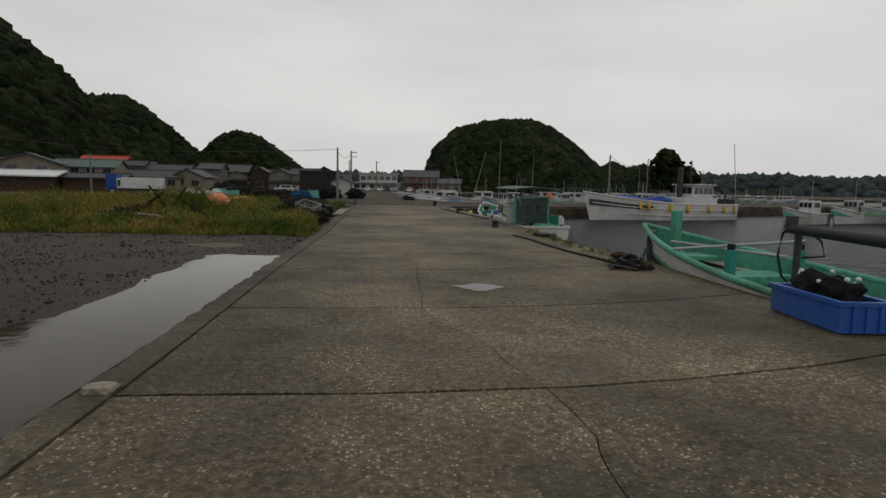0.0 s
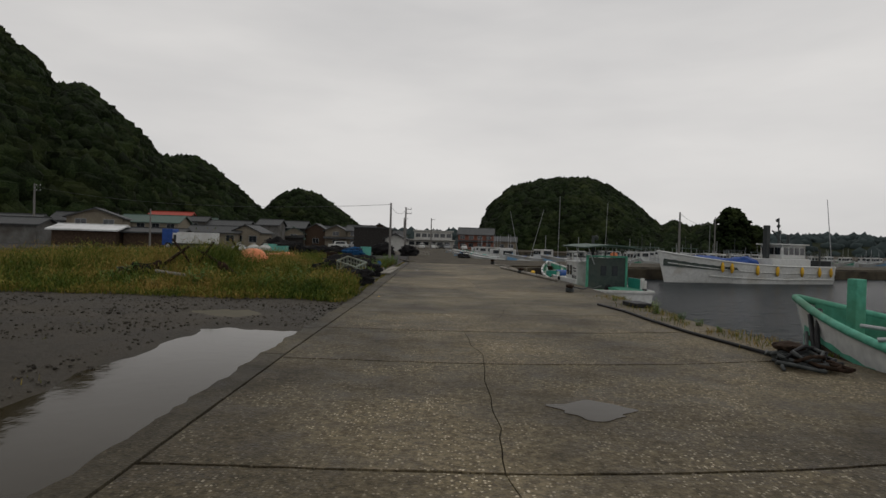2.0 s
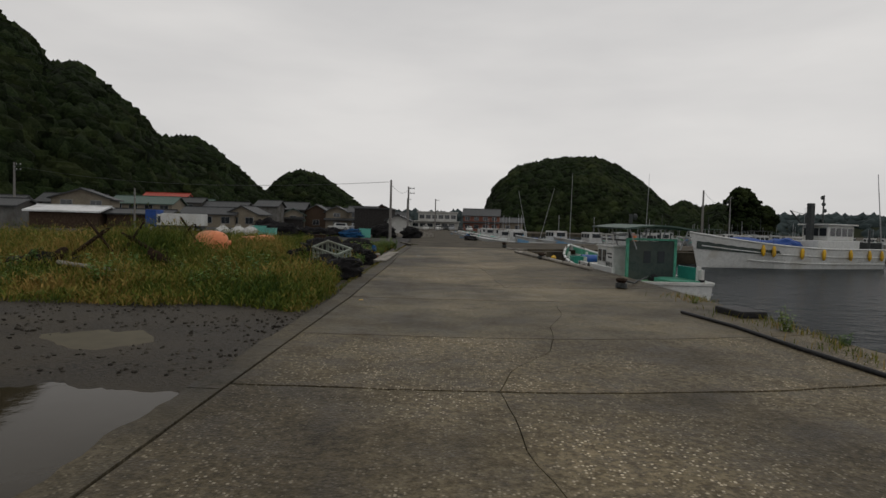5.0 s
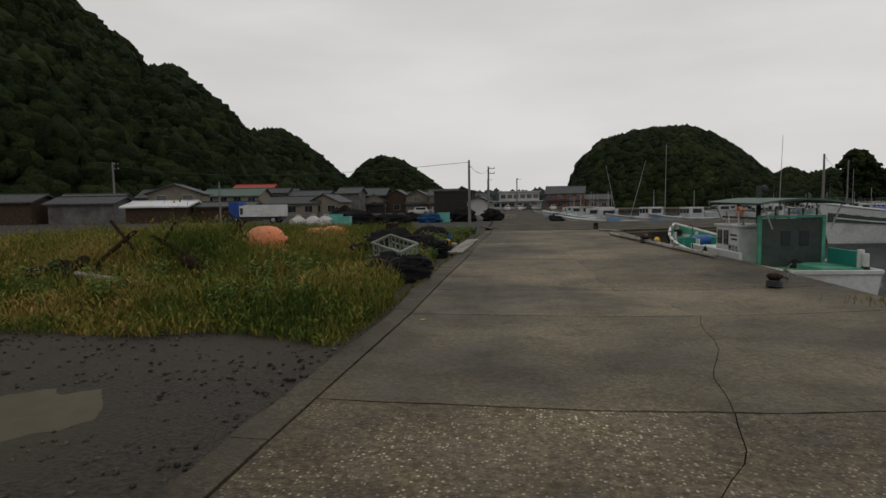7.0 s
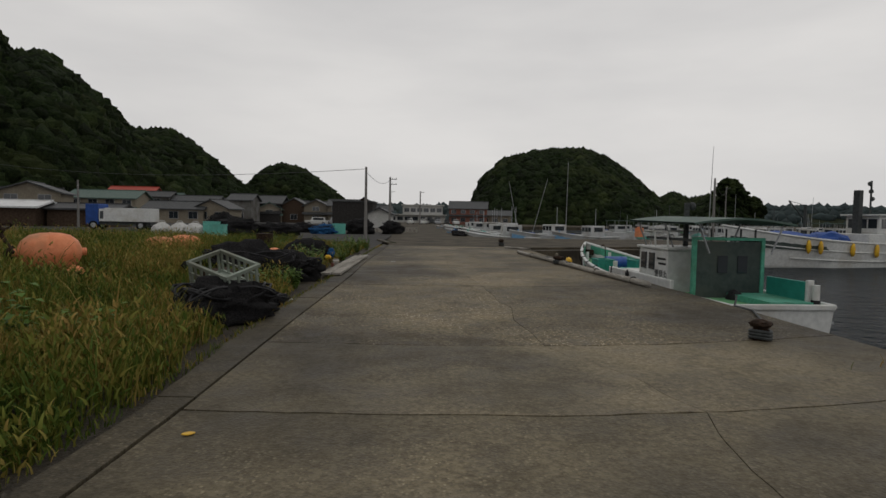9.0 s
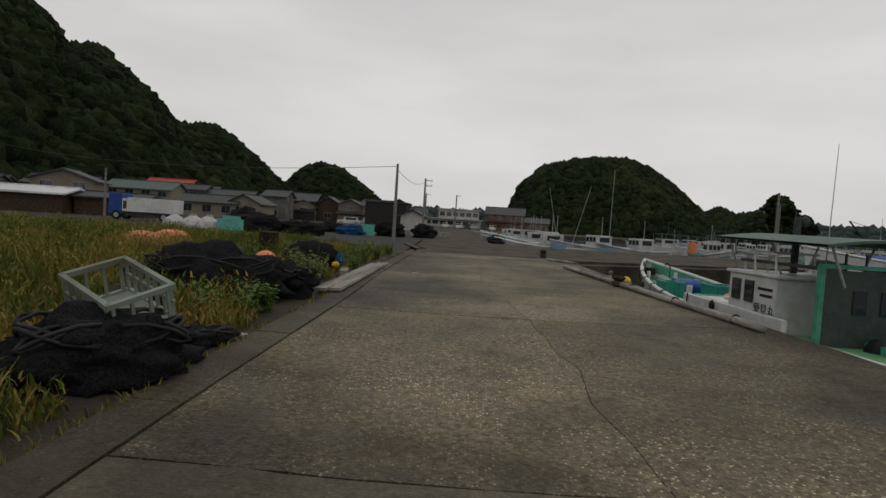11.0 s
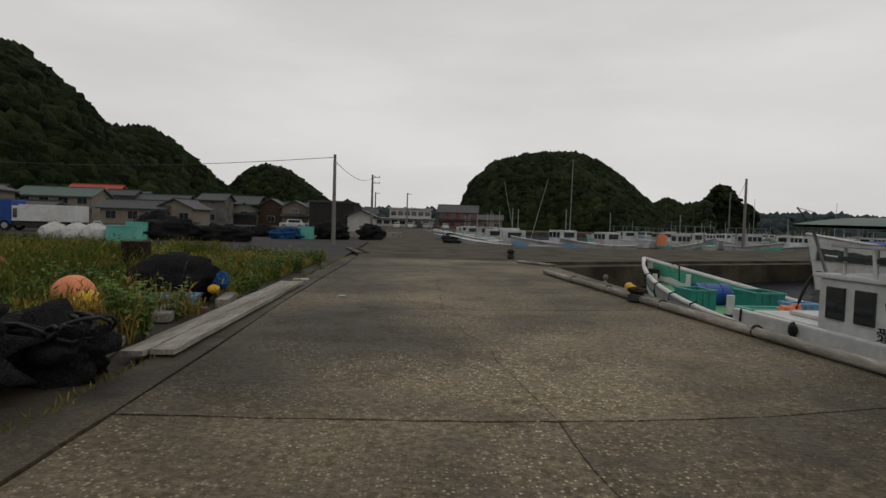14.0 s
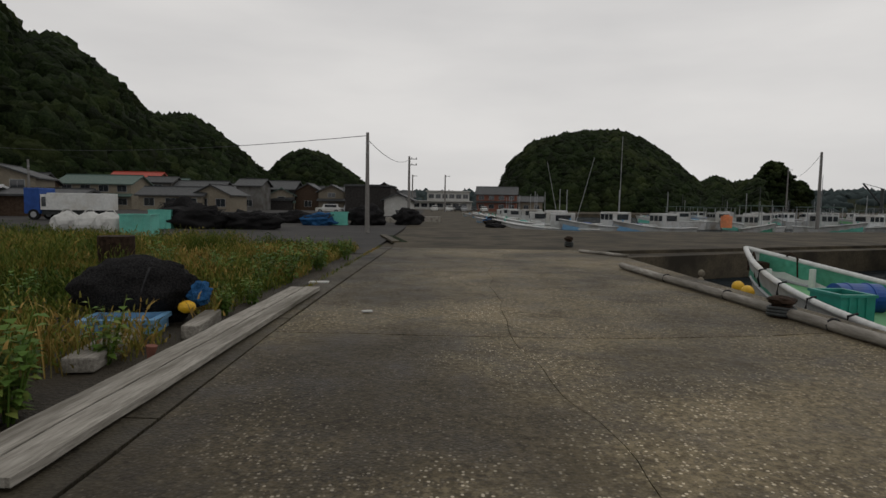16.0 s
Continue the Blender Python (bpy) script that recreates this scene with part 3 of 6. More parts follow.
house(-59, 98, 8, 7, 4.3, 1.4, CREAM, TILE, "cream house with dark tiled gable roof", 20, 2, False)
house(-70, 112, 10, 7, 4.0, 1.5, BROWN, TILE, "two-storey brown house with tiled roof", 10, 2)
house(-79, 104, 9, 7, 3.2, 1.4, CREAM, TILE, "old house with dark tiled roof", 14)
house(-63, 124, 12, 7, 4.4, 1.4, CREAM, GREENROOF, "two-storey house with greenish roof", 5, 2)
house(-72, 150, 10, 7, 6.0, 1.7, CREAM, REDROOF, "house with bright red metal roof", 4, 2)
house(-62, 142, 9, 7, 4.6, 1.5, CREAM, GREENROOF, "two-storey cream house with greenish roof", 6, 2)
house(-52, 138, 9, 7, 4.0, 1.5, CREAM, TILE, "two-storey cream house with tiled roof", 4, 2)
house(-47, 118, 10, 6, 2.6, 1.2, CREAM, TILE, "low cream house with tiled roof", 3, 1, True)
house(-40.5, 119, 6, 6, 2.8, 1.4, CREAM, TILE, "low cream house with gable to the yard", -4, 1, False)
house(-43.5, 153, 11.5, 8, 4.6, 1.7, DARKW, TILE, "large dark two-storey house with tiled roof", 2, 2, True, 1.6)
house(-29.5, 152, 5.5, 6, 4.2, 1.3, CREAM, TILE, "cream two-storey house with white window frames", 3, 2, False)
house(-22.8, 150, 6.5, 6, 4.3, 1.3, CREAM, TILE, "cream two-storey house with brown eaves", 0, 2, True)
house(-35.5, 160, 5, 6, 3.8, 1.2, BROWN, TILE, "small brown house with tiled roof", 0, 2, True)
house(-9.6, 106, 3.6, 5, 2.3, 0.8, WALLW, TILE, "small white shed with gable roof", 0, 1, False, panes=False)
house(9.0, 205, 12, 9, 5.2, 2.2, BRICKY, TILE, "reddish two-storey house with dark roof", -6, 2)
house(19, 214, 10, 8, 3.2, 1.6, CREAM, TILE, "low house with tiled roof near boats", -8, 1)

# close-packed smaller houses filling the rows behind
town_rng = random.Random(12)
for k in range(15):
    u = k / 14
    x, y = -66 + 50 * u + town_rng.uniform(-1.5, 1.5), 131 + 38 * u + town_rng.uniform(-5, 9)
    wall_mat, roof_mat, say = ((CREAM, TILE, "small cream house with dark tiled roof"), (BROWN, TILE, "small brown timber house with tiled roof"), (GREYWALL, TILE, "small grey house with tiled roof"), (CREAM, GREENROOF, "small pale house with greenish roof"))[k % 4]
    house(x, y, town_rng.uniform(4.5, 7), 6, town_rng.uniform(3.2, 5.4), town_rng.uniform(1.0, 1.6), wall_mat, roof_mat, say, town_rng.uniform(-8, 12), 2 if k % 3 else 1, k % 2 == 0)

bs = holder("storage_shed", "dark flat-roofed storage shed with sheet walls", "shed", m=pose(-14.6, 112, -0.15))
part("wall", abox(-3.3, -3, 0, 3.3, 3, 4.2), DARKW, bs)
part("roof", abox(-3.5, -3.2, 4.2, 3.5, 3.2, 4.4), TILE, bs)
for k in range(9):
    part("rib", abox(-3.2 + k * 0.8 - 0.04, -3.06, 0.05, -3.2 + k * 0.8 + 0.04, -3.0, 4.15), DARKW, bs)

cb = holder("office_building", "white two-storey harbour office with flat roof", "building", m=pose(-9.5, 250, -0.15))
part("lower_storey", abox(-15, -5, 0, 11, 6, 3.3), WALLW, cb)
part("upper_storey", abox(-6, -4, 3.3, 10, 6, 6.8), WALLW, cb)
part("roof", abox(-6.6, -4.6, 6.8, 10.6, 6.6, 7.2), WALLW, cb)
part("canopy", abox(-15.5, -6.5, 3.0, 11.5, -5.02, 3.35), WALLW, cb)
for k in range(6):
    window(cb, -4.4 + k * 2.6, 4.3, 1.9, 1.5, -4.0)
for k in range(8):
    window(cb, -13 + k * 3.0, 0.9, 2.2, 1.4, -5.0)


# ---- poles and wires ----
def utility_pole(x, y, h, label, arms=1, r=0.1, z=-0.04):
    p = holder("utility_pole", label, "utility pole", m=pose(x, y, z))
    part("shaft", rod(bmesh.new(), (0, 0, 0), (0, 0, h), r * 1.3, 12, r * 0.8), POLEM, p)
    for k in range(arms):
        part("crossarm", abox(-0.05, -0.04, h - 0.35 - 0.7 * k, 0.95, 0.04, h - 0.27 - 0.7 * k), DARKST, p)
        for q in (0.3, 0.85):
            part("insulator", rod(bmesh.new(), (q, 0, h - 0.27 - 0.7 * k), (q, 0, h - 0.1 - 0.7 * k), 0.05, 8), WHITE, p)
    for k in range(2):
        part("band", rod(bmesh.new(), (0, 0, h - 0.6 - k * 0.5), (0, 0, h - 0.54 - k * 0.5), r * 1.05, 12), STEEL, p)
    return p


utility_pole(-5.5, 56.3, 5.3, "slim grey concrete utility pole at the yard edge", 0)
utility_pole(-7.2, 95, 7.3, "grey utility pole with crossarms and transformer", 2, 0.14)
utility_pole(-12, 150, 8, "distant grey utility pole", 1, 0.15)
utility_pole(-5.0, 150, 8, "distant grey utility pole", 1, 0.15)
utility_pole(-37.8, 74, 4.9, "slim grey pole beside the sheds", 0)
utility_pole(-60, 84, 8.5, "utility pole with crossarms before the hill", 2, 0.14)
utility_pole(29.5, 76, 6.5, "slim grey concrete pole standing on the pier", 0, 0.12)
utility_pole(72, 160, 11, "distant grey utility pole across the harbour", 1, 0.15)


def wire(a, b, sag, label):
    a, b = Vector(a), Vector(b)
    pts = [a.lerp(b, k / 14) - Vector((0, 0, sag * 4 * (k / 14) * (1 - k / 14))) for k in range(15)]
    thing("overhead_wire", hose(bmesh.new(), pts, 0.018, 5), DARKST, label, "wire")


wire((-5.5, 56.3, 5.1), (-60, 84, 8.0), 1.2, "thin dark overhead wire from the pole")
wire((-5.5, 56.3, 4.9), (-7.2, 95, 6.9), 0.7, "thin dark overhead wire from the pole")
wire((29.5, 76, 6.3), (72, 160, 10.5), 1.6, "thin dark overhead wire over the harbour")


# ---- boats ----
def hull_point(s, side, level, L, B, low, high, rise):
    """A point of the hull: s from stern 0 to bow 1, level from keel 0 to rail 1."""
    full = 1 - max(0, (s - 0.42) / 0.58) ** 2.8
    stern = 0.84 + 0.16 * min(1, s / 0.35)
    b = B / 2 * max(full, 0.0) * stern
    flare = 0.35 + 0.65 * level ** 0.55 if s > 0.6 else 0.72 + 0.28 * level ** 0.5
    z = low + (high + rise * max(0, s - 0.25) ** 2.2 / 0.75 ** 2.2 - low) * level
    y = s * L + (level - 1) * 0.9 * max(0, s - 0.7) / 0.3
    return Vector((side * max(b * flare, 0.015), y, z))


def boat_hull(parent, L, B, low, high, rise, deck, hull_mat, rail_mat, deck_mat, inner_mat, stripe=None, n=22):
    bm = bmesh.new()
    levels = [0, 0.3, 0.6, 0.8, 1.0]
    rows = []
    for i in range(n + 1):
        s = i / n
        rows.append([bm.verts.new(hull_point(s, -1, l, L, B, low, high, rise)) for l in levels[::-1]] + [bm.verts.new(hull_point(s, 1, l, L, B, low, high, rise)) for l in levels])
    for r0, r1 in zip(rows, rows[1:]):
        for k in range(len(r0) - 1):
            bm.faces.new((r0[k], r1[k], r1[k + 1], r0[k + 1]))
    bm.faces.new(rows[0])
    bmesh.ops.recalc_face_normals(bm, faces=bm.faces)
    part("hull", bm, hull_mat, parent, smooth=False)
    bm = bmesh.new()
    inner = []
    for i in range(n + 1):
        s = i / n * 0.965 + 0.008
        p, q = hull_point(s, -1, 1, L, B, low, high, rise), hull_point(s, 1, 1, L, B, low, high, rise)
        w = max(q.x - 0.07, 0.01)
        zd = min(deck + max(0, s - 0.72) * 1.1 * rise, p.z - 0.05)
        inner.append([bm.verts.new(v) for v in ((-w, p.y, p.z), (-w * 0.97, p.y, zd), (w * 0.97, p.y, zd), (w, p.y, p.z))])
    for a, b in zip(inner, inner[1:]):
        bm.faces.new((a[0], a[1], b[1], b[0]))
        bm.faces.new((a[2], a[3], b[3], b[2]))
    bm.faces.new((inner[0][0], inner[0][3], inner[0][2], inner[0][1]))
    part("bulwark", bm, inner_mat, parent)
    bm = bmesh.new()
    rows = []
    for i in range(n + 1):
        s = i / n * 0.965 + 0.008
        q = hull_point(s, 1, 1, L, B, low, high, rise)
        w = max(q.x - 0.07, 0.01) * 0.97
        zd = min(deck + max(0, s - 0.72) * 1.1 * rise, q.z - 0.05)
        rows.append((bm.verts.new((-w, q.y, zd)), bm.verts.new((w, q.y, zd))))
    for a, b in zip(rows, rows[1:]):
        bm.faces.new((a[0], a[1], b[1], b[0]))
    part("deck", bm, deck_mat, parent)
    for side in (-1, 1):
        part("rail", hose(bmesh.new(), [hull_point(i / 30, side, 1, L, B, low, high, rise) + Vector((0, 0, 0.02)) for i in range(31)], 0.065, 8), rail_mat, parent, smooth=True)
        if stripe:
            part("rubbing_strake", hose(bmesh.new(), [hull_point(i / 30, side, 0.74, L, B, low, high, rise) + Vector((side * 0.02, 0, 0)) for i in range(30)], 0.045, 6), stripe, parent)
    part("transom_rail", abox(-B * 0.42, -0.06, high - 0.05, B * 0.42, 0.08, high + 0.07, bevel=0.02), rail_mat, parent)


def tub(name, x0, y0, x1, y1, z, h, mat, label, cat, m=None, parent=None):
    """An open box with thick walls and a rim."""
    t = 0.04
    bm = bmesh.new()
    box(bm, x0, y0, z, x1, y1, z + t)
    box(bm, x0, y0, z + t, x0 + t, y1, z + h)
    box(bm, x1 - t, y0, z + t, x1, y1, z + h)
    box(bm, x0 + t, y0, z + t, x1 - t, y0 + t, z + h)
    box(bm, x0 + t, y1 - t, z + t, x1 - t, y1, z + h)
    ob = holder(name, label, cat, m=m)
    part("body", bm, mat, ob)
    bm = bmesh.new()
    r = 0.03
    box(bm, x0 - r, y0 - r, z + h, x1 + r, y0 + 0.05, z + h + 0.05)
    box(bm, x0 - r, y1 - 0.05, z + h, x1 + r, y1 + r, z + h + 0.05)
    box(bm, x0 - r, y0 + 0.05, z + h, x0 + 0.05, y1 - 0.05, z + h + 0.05)
    box(bm, x1 - 0.05, y0 + 0.05, z + h, x1 + r, y1 - 0.05, z + h + 0.05)
    part("rim", bm, mat, ob)
    for k in range(1, 4):
        part("rib", abox(x0 + (x1 - x0) * k / 4 - 0.02, y0 - 0.025, z + 0.02, x0 + (x1 - x0) * k / 4 + 0.02, y0, z + h), mat, ob)
    return ob


def float_ball(name, x, y, z, r, mat, label, stretch=(1, 1, 1), turn=0, tilt=0):
    o = holder(name, label, "float", m=pose(x, y, z, tilt, 0, turn))
    part("body", blob(bmesh.new(), Matrix.Diagonal((r * stretch[0], r * stretch[1], r * stretch[2], 1)), 3, 0.04, 1.0, x), mat, o, smooth=True)
    part("lug", rod(bmesh.new(), (0, r * stretch[1] * 0.93, 0), (0, r * stretch[1] + r * 0.35, 0), r * 0.28, 10, r * 0.18), mat, o)
    return o


def aim(a, b, z=0.0):
    """A pose with local y from a towards b."""
    return pose(a[0], a[1], z, 0, 0, math.degrees(math.atan2(-(b[0] - a[0]), b[1] - a[1])))


# open green boat moored at the start of the quay
A = aim((8.1, -1.2), (6.75, 12.4))
ba = holder("fishing_boat", "open fishing boat with green deck and white hull", "boat", m=A)
boat_hull(ba, 13.6, 2.7, -1.5, -0.02, 0.72, -0.3, WHITE, GREEN, GREEN, GREEN, RUST)
part("bow_post", abox(-0.09, 12.1, -0.1, 0.09, 12.3, 1.15, bevel=0.02), GREEN, ba)
for sx in (-1, 1):
    part("mooring_post", abox(sx * 0.72 - 0.07, 9.2, -0.3, sx * 0.72 + 0.07, 9.36, 0.55, bevel=0.02), TEAL, ba)
    part("post_cap", rod(bmesh.new(), (sx * 0.72, 9.28, 0.55), (sx * 0.72, 9.28, 0.66), 0.07, 10), BLACKP, ba)
part("thwart", abox(-0.85, 9.5, -0.15, 0.95, 10.3, 0.02, bevel=0.02), GREEN, ba)
part("fore_deck", abox(-0.45, 11.2, 0.1, 0.45, 12.0, 0.2, bevel=0.02), GREEN, ba)
for k in range(3):
    part("deck_beam", abox(-1.0, 2.5 + 2.0 * k, -0.3, 1.0, 2.62 + 2.0 * k, -0.2, bevel=0.01), GREEN, ba)
part("pole", rod(bmesh.new(), (-1.05, 10.6, 0.42), (0.75, 9.2, 0.72), 0.03), STEEL, ba)
part("pole", rod(bmesh.new(), (-0.6, 11.4, 0.5), (0.2, 9.0, 0.45), 0.03), STEEL, ba)
part("coiled_rope", hose(bmesh.new(), [(0.1 + 0.35 * math.cos(a * 0.5) * (1 + 0.3 * math.sin(a * 1.3)), 7.6 + 0.5 * math.sin(a * 0.5) * (1 + 0.2 * math.cos(a)), -0.28 + 0.004 * a) for a in range(40)], 0.025, 6), DARKST, ba, smooth=True)
part("hose_loop", hose(bmesh.new(), [(0.95, 7.0 + 0.35 * math.cos(a * 0.45), 0.05 + 0.3 * math.sin(a * 0.45)) for a in range(29)], 0.03, 6), BLACKP, ba, smooth=True)
part("davit_post", rod(bmesh.new(), (0.0, 8.55, -0.3), (0.0, 8.55, 0.95), 0.06, 12), DARKST, ba)
part("davit_arm", rod(bmesh.new(), (0.0, 8.75, 0.98), (-1.6, 3.4, 0.98), 0.085, 14), BLACKP, ba, "black padded hauling arm")
part("davit_hose", hose(bmesh.new(), [(0.0, 8.7, 1.05), (-0.14, 8.75, 0.9), (-0.18, 8.78, 0.5), (-0.1, 8.75, 0.15), (0.02, 8.7, 0.0)], 0.022, 6), BLACKP, ba, smooth=True)
part("davit_hose", hose(bmesh.new(), [(0.05, 8.5, 1.0), (0.22, 8.3, 0.8), (0.26, 8.25, 0.55), (0.06, 8.5, 0.5)], 0.022, 6), BLACKP, ba, smooth=True)
part("pulley", rod(bmesh.new(), (0.0, 8.72, 0.9), (0.0, 8.72, 1.2), 0.1, 12), DARKST, ba)
for k in range(3):
    part("fender", blob(bmesh.new(), pose(-0.55 - 0.05 * k, 12.35 - 0.12 * k, -0.2 - 0.25 * k) @ Matrix.Diagonal((0.13, 0.13, 0.2, 1)), 2, 0.05), YELLOW if k < 2 else BLACKP, ba, "hanging float fender", smooth=True)
part("bow_rope", hose(bmesh.new(), [(-0.3, 12.6, 0.6), (-0.5, 12.4, 0.3), (-0.62, 12.2, -0.1), (-0.7, 12.0, -0.5), (-0.6, 12.3, -0.1), (-0.4, 12.7, 0.5)], 0.04, 6), BLACKP, ba, smooth=True)

# blue tub of nets on the quay edge
bt = tub("net_tub", 0, 0, 0.62, 1.35, 0.005, 0.31, BLUE, "rectangular blue plastic tub full of black net", "tub", pose(5.4, 4.0, 0.012, 0, 0, -4))
net = holder("fishing_net", "heap of black net with white floats", "net", m=pose(5.74, 4.65, 0.06))
part("net", blob(bmesh.new(), pose(0, 0, 0.28) @ Matrix.Diagonal((0.24, 0.52, 0.28, 1)), 3, 0.5, 2.2, 1.0), NET, net)
for k in range(9):
    a = k * 2.4
    part("net_float", blob(bmesh.new(), pose(0.18 * math.cos(a), 0.45 * math.sin(a), 0.5 + 0.05 * math.sin(k)) @ Matrix.Diagonal((0.03, 0.045, 0.03, 1)), 1, 0.05), WHITE, net, "small white float")

# cabin boat alongside the quay
G = aim((7.9, 26.6), (6.85, 40.9), -0.34)
bg_ = holder("cabin_boat", "white fishing boat with green deck and small wheelhouse", "boat", m=G)
boat_hull(bg_, 14.0, 3.0, -1.3, 0.0, 0.86, -0.04, WHITE, WHITE, LIME, GREEN, STEEL)
cab = part("wheelhouse", abox(-1.2, 3.2, -0.36, 0.85, 5.1, 1.12, bevel=0.04), WHITE, bg_, "white wheelhouse")
part("side_bulwark", abox(-1.5, 2.4, -0.3, -1.38, 6.9, 0.36, bevel=0.03), WHITE, bg_)
part("roof_edge", abox(-1.25, 3.1, 1.12, 0.8, 5.2, 1.19, bevel=0.02), WHITE, bg_)
for y0 in (4.0, 4.55):
    part("side_window", abox(-1.235, y0, 0.5, -1.195, y0 + 0.36, 1.0, bevel=0.01), GLASS, bg_, "dark wheelhouse window")
for x0 in (-0.8, -0.25, 0.3):
    part("front_window", abox(x0, 5.08, 0.5, x0 + 0.42, 5.12, 1.0), GLASS, bg_, "dark wheelhouse window")
part("engine_box", abox(-0.9, 5.15, -0.36, 0.75, 7.2, 0.28, bevel=0.05), WHITE, bg_)
part("hatch", abox(-0.5, 5.6, 0.28, 0.5, 6.7, 0.36, bevel=0.03), WHITE, bg_)
part("rear_panel", abox(-1.0, 2.02, -0.36, 0.75, 2.08, 1.42), PANEL, bg_, "grey green sheet panel")
for x0 in (-0.42, 0.12):
    part("panel_window", abox(x0, 1.99, 0.6, x0 + 0.26, 2.015, 1.05), GLASS, bg_)
for sx in (-1.05, 0.8):
    part("frame_post", abox(sx - 0.05, 1.98, -0.36, sx + 0.05, 2.1, 1.5, bevel=0.01), GREEN, bg_, "green frame post")
    part("frame_side", abox(sx - 0.03, 2.1, 1.4, sx + 0.03, 4.9, 1.47), DARKST, bg_)
part("frame_top", abox(-1.1, 1.98, 1.45, 0.85, 2.1, 1.53, bevel=0.01), GREEN, bg_)
for k in range(4):
    part("frame_bar", rod(bmesh.new(), (-0.6 + 0.4 * k, 2.04, 1.42), (-0.6 + 0.4 * k, 2.04, 1.75), 0.025), DARKST, bg_)
bm = bmesh.new()
rows = [[bm.verts.new((-1.35 + 2.7 * i / 8, y, 1.9 + 0.14 * math.sin(math.pi * i / 8) + dz)) for i in range(9)] for y, dz in ((1.5, 0), (5.6, 0.06))]
low = [[bm.verts.new(v.co - Vector((0, 0, 0.05))) for v in r] for r in rows]
for i in range(8):
    bm.faces.new((rows[0][i], rows[0][i + 1], rows[1][i + 1], rows[1][i]))
    bm.faces.new((low[0][i + 1], low[0][i], low[1][i], low[1][i + 1]))
    bm.faces.new((rows[0][i], low[0][i], low[0][i + 1], rows[0][i + 1]))
    bm.faces.new((rows[1][i + 1], low[1][i + 1], low[1][i], rows[1][i]))
part("canopy", bm, GREENROOF, bg_, "curved pale green canopy roof")
for sx in (-1.15, 1.15):
    for y0 in (1.7, 3.6, 5.4):
        part("canopy_post", rod(bmesh.new(), (sx * 0.72, y0, 1.12), (sx, y0, 1.93), 0.025), STEEL, bg_)
for x0 in (-0.93, -0.38, 0.18, 0.73):
    part("windscreen_post", rod(bmesh.new(), (x0, 4.92, 1.19), (x0, 4.92, 1.62), 0.025, 6), WHITE, bg_)
for y0 in (3.3, 4.1):
    part("windscreen_post", rod(bmesh.new(), (-1.15, y0, 1.19), (-1.15, y0 + 0.06, 1.62), 0.025, 6), WHITE, bg_)
part("windscreen_rail", rod(bmesh.new(), (-1.15, 3.3, 1.62), (-1.15, 4.92, 1.64), 0.03, 6), WHITE, bg_)
part("windscreen_frame", abox(-1.0, 4.86, 1.6, 0.8, 4.98, 1.66), WHITE, bg_)
part("mast", abox(-0.06, 4.5, 1.19, 0.06, 4.62, 2.5, bevel=0.01), DARKST, bg_)
part("radar", blob(bmesh.new(), pose(0.18, 4.56, 2.4) @ Matrix.Diagonal((0.1, 0.1, 0.13, 1)), 2, 0.05), DARKST, bg_)
part("whip_aerial", rod(bmesh.new(), (0.5, 4.2, 1.15), (0.62, 4.3, 4.2), 0.014, 6, 0.006), STEEL, bg_)
part("stern_well", abox(-0.2, 0.15, -0.36, 1.0, 1.9, 0.1), GREEN, bg_)
part("stern_panel", abox(0.86, 0.4, -0.2, 0.94, 1.9, 0.55, bevel=0.02), TEAL, bg_)
part("stern_panel_edge", abox(0.82, 0.3, -0.2, 0.98, 0.4, 0.6, bevel=0.02), WHITE, bg_)
part("stern_post", rod(bmesh.new(), (0.95, 0.2, 0.0), (0.95, 0.2, 0.5), 0.08, 12), WHITE, bg_)
part("stern_post_band", rod(bmesh.new(), (0.95, 0.2, -0.1), (0.95, 0.2, 0.15), 0.1, 12), BLACKP, bg_)
part("outboard", blob(bmesh.new(), pose(-0.1, 1.7, -0.05) @ Matrix.Diagonal((0.22, 0.25, 0.25, 1)), 2, 0.2), BLACKP, bg_)
part("side_fender", blob(bmesh.new(), pose(-1.54, 5.2, 0.25) @ Matrix.Diagonal((0.06, 0.1, 0.12, 1)), 2, 0.2), BLACKP, bg_)
part("tie_rope", hose(bmesh.new(), [(-1.52, 5.2, 0.38), (-1.55, 5.22, 0.1), (-1.53, 5.2, -0.3)], 0.02, 5), BLACKP, bg_)
part("tie_rope", hose(bmesh.new(), [(-1.52, 6.6, 0.38), (-1.54, 6.6, 0.0), (-1.52, 6.6, -0.3)], 0.02, 5), BLACKP, bg_)
for i, s in enumerate((0.6, 0.68, 0.76, 0.84)):
    p = hull_point(s, -1, 1, 14.0, 3.0, -1.3, 0.0, 0.86)
    part("rail_band", hose(bmesh.new(), [p + Vector((0.05, -0.04, 0.1)), p + Vector((-0.09, -0.02, 0.06)), p + Vector((-0.1, 0, -0.12)), p + Vector((-0.04, 0.02, -0.3))], 0.022, 5), BLACKP, bg_)
part("deck_hose", hose(bmesh.new(), [(0.1 + 0.75 * k / 16, 7.3 - 0.01 * k, 0.3 + 0.75 * math.sin(math.pi * k / 16)) for k in range(17)], 0.03, 6), BLACKP, bg_, smooth=True)
part("bow_roller", abox(-0.14, 13.2, 0.35, 0.14, 13.7, 0.6, bevel=0.03), RUST, bg_)
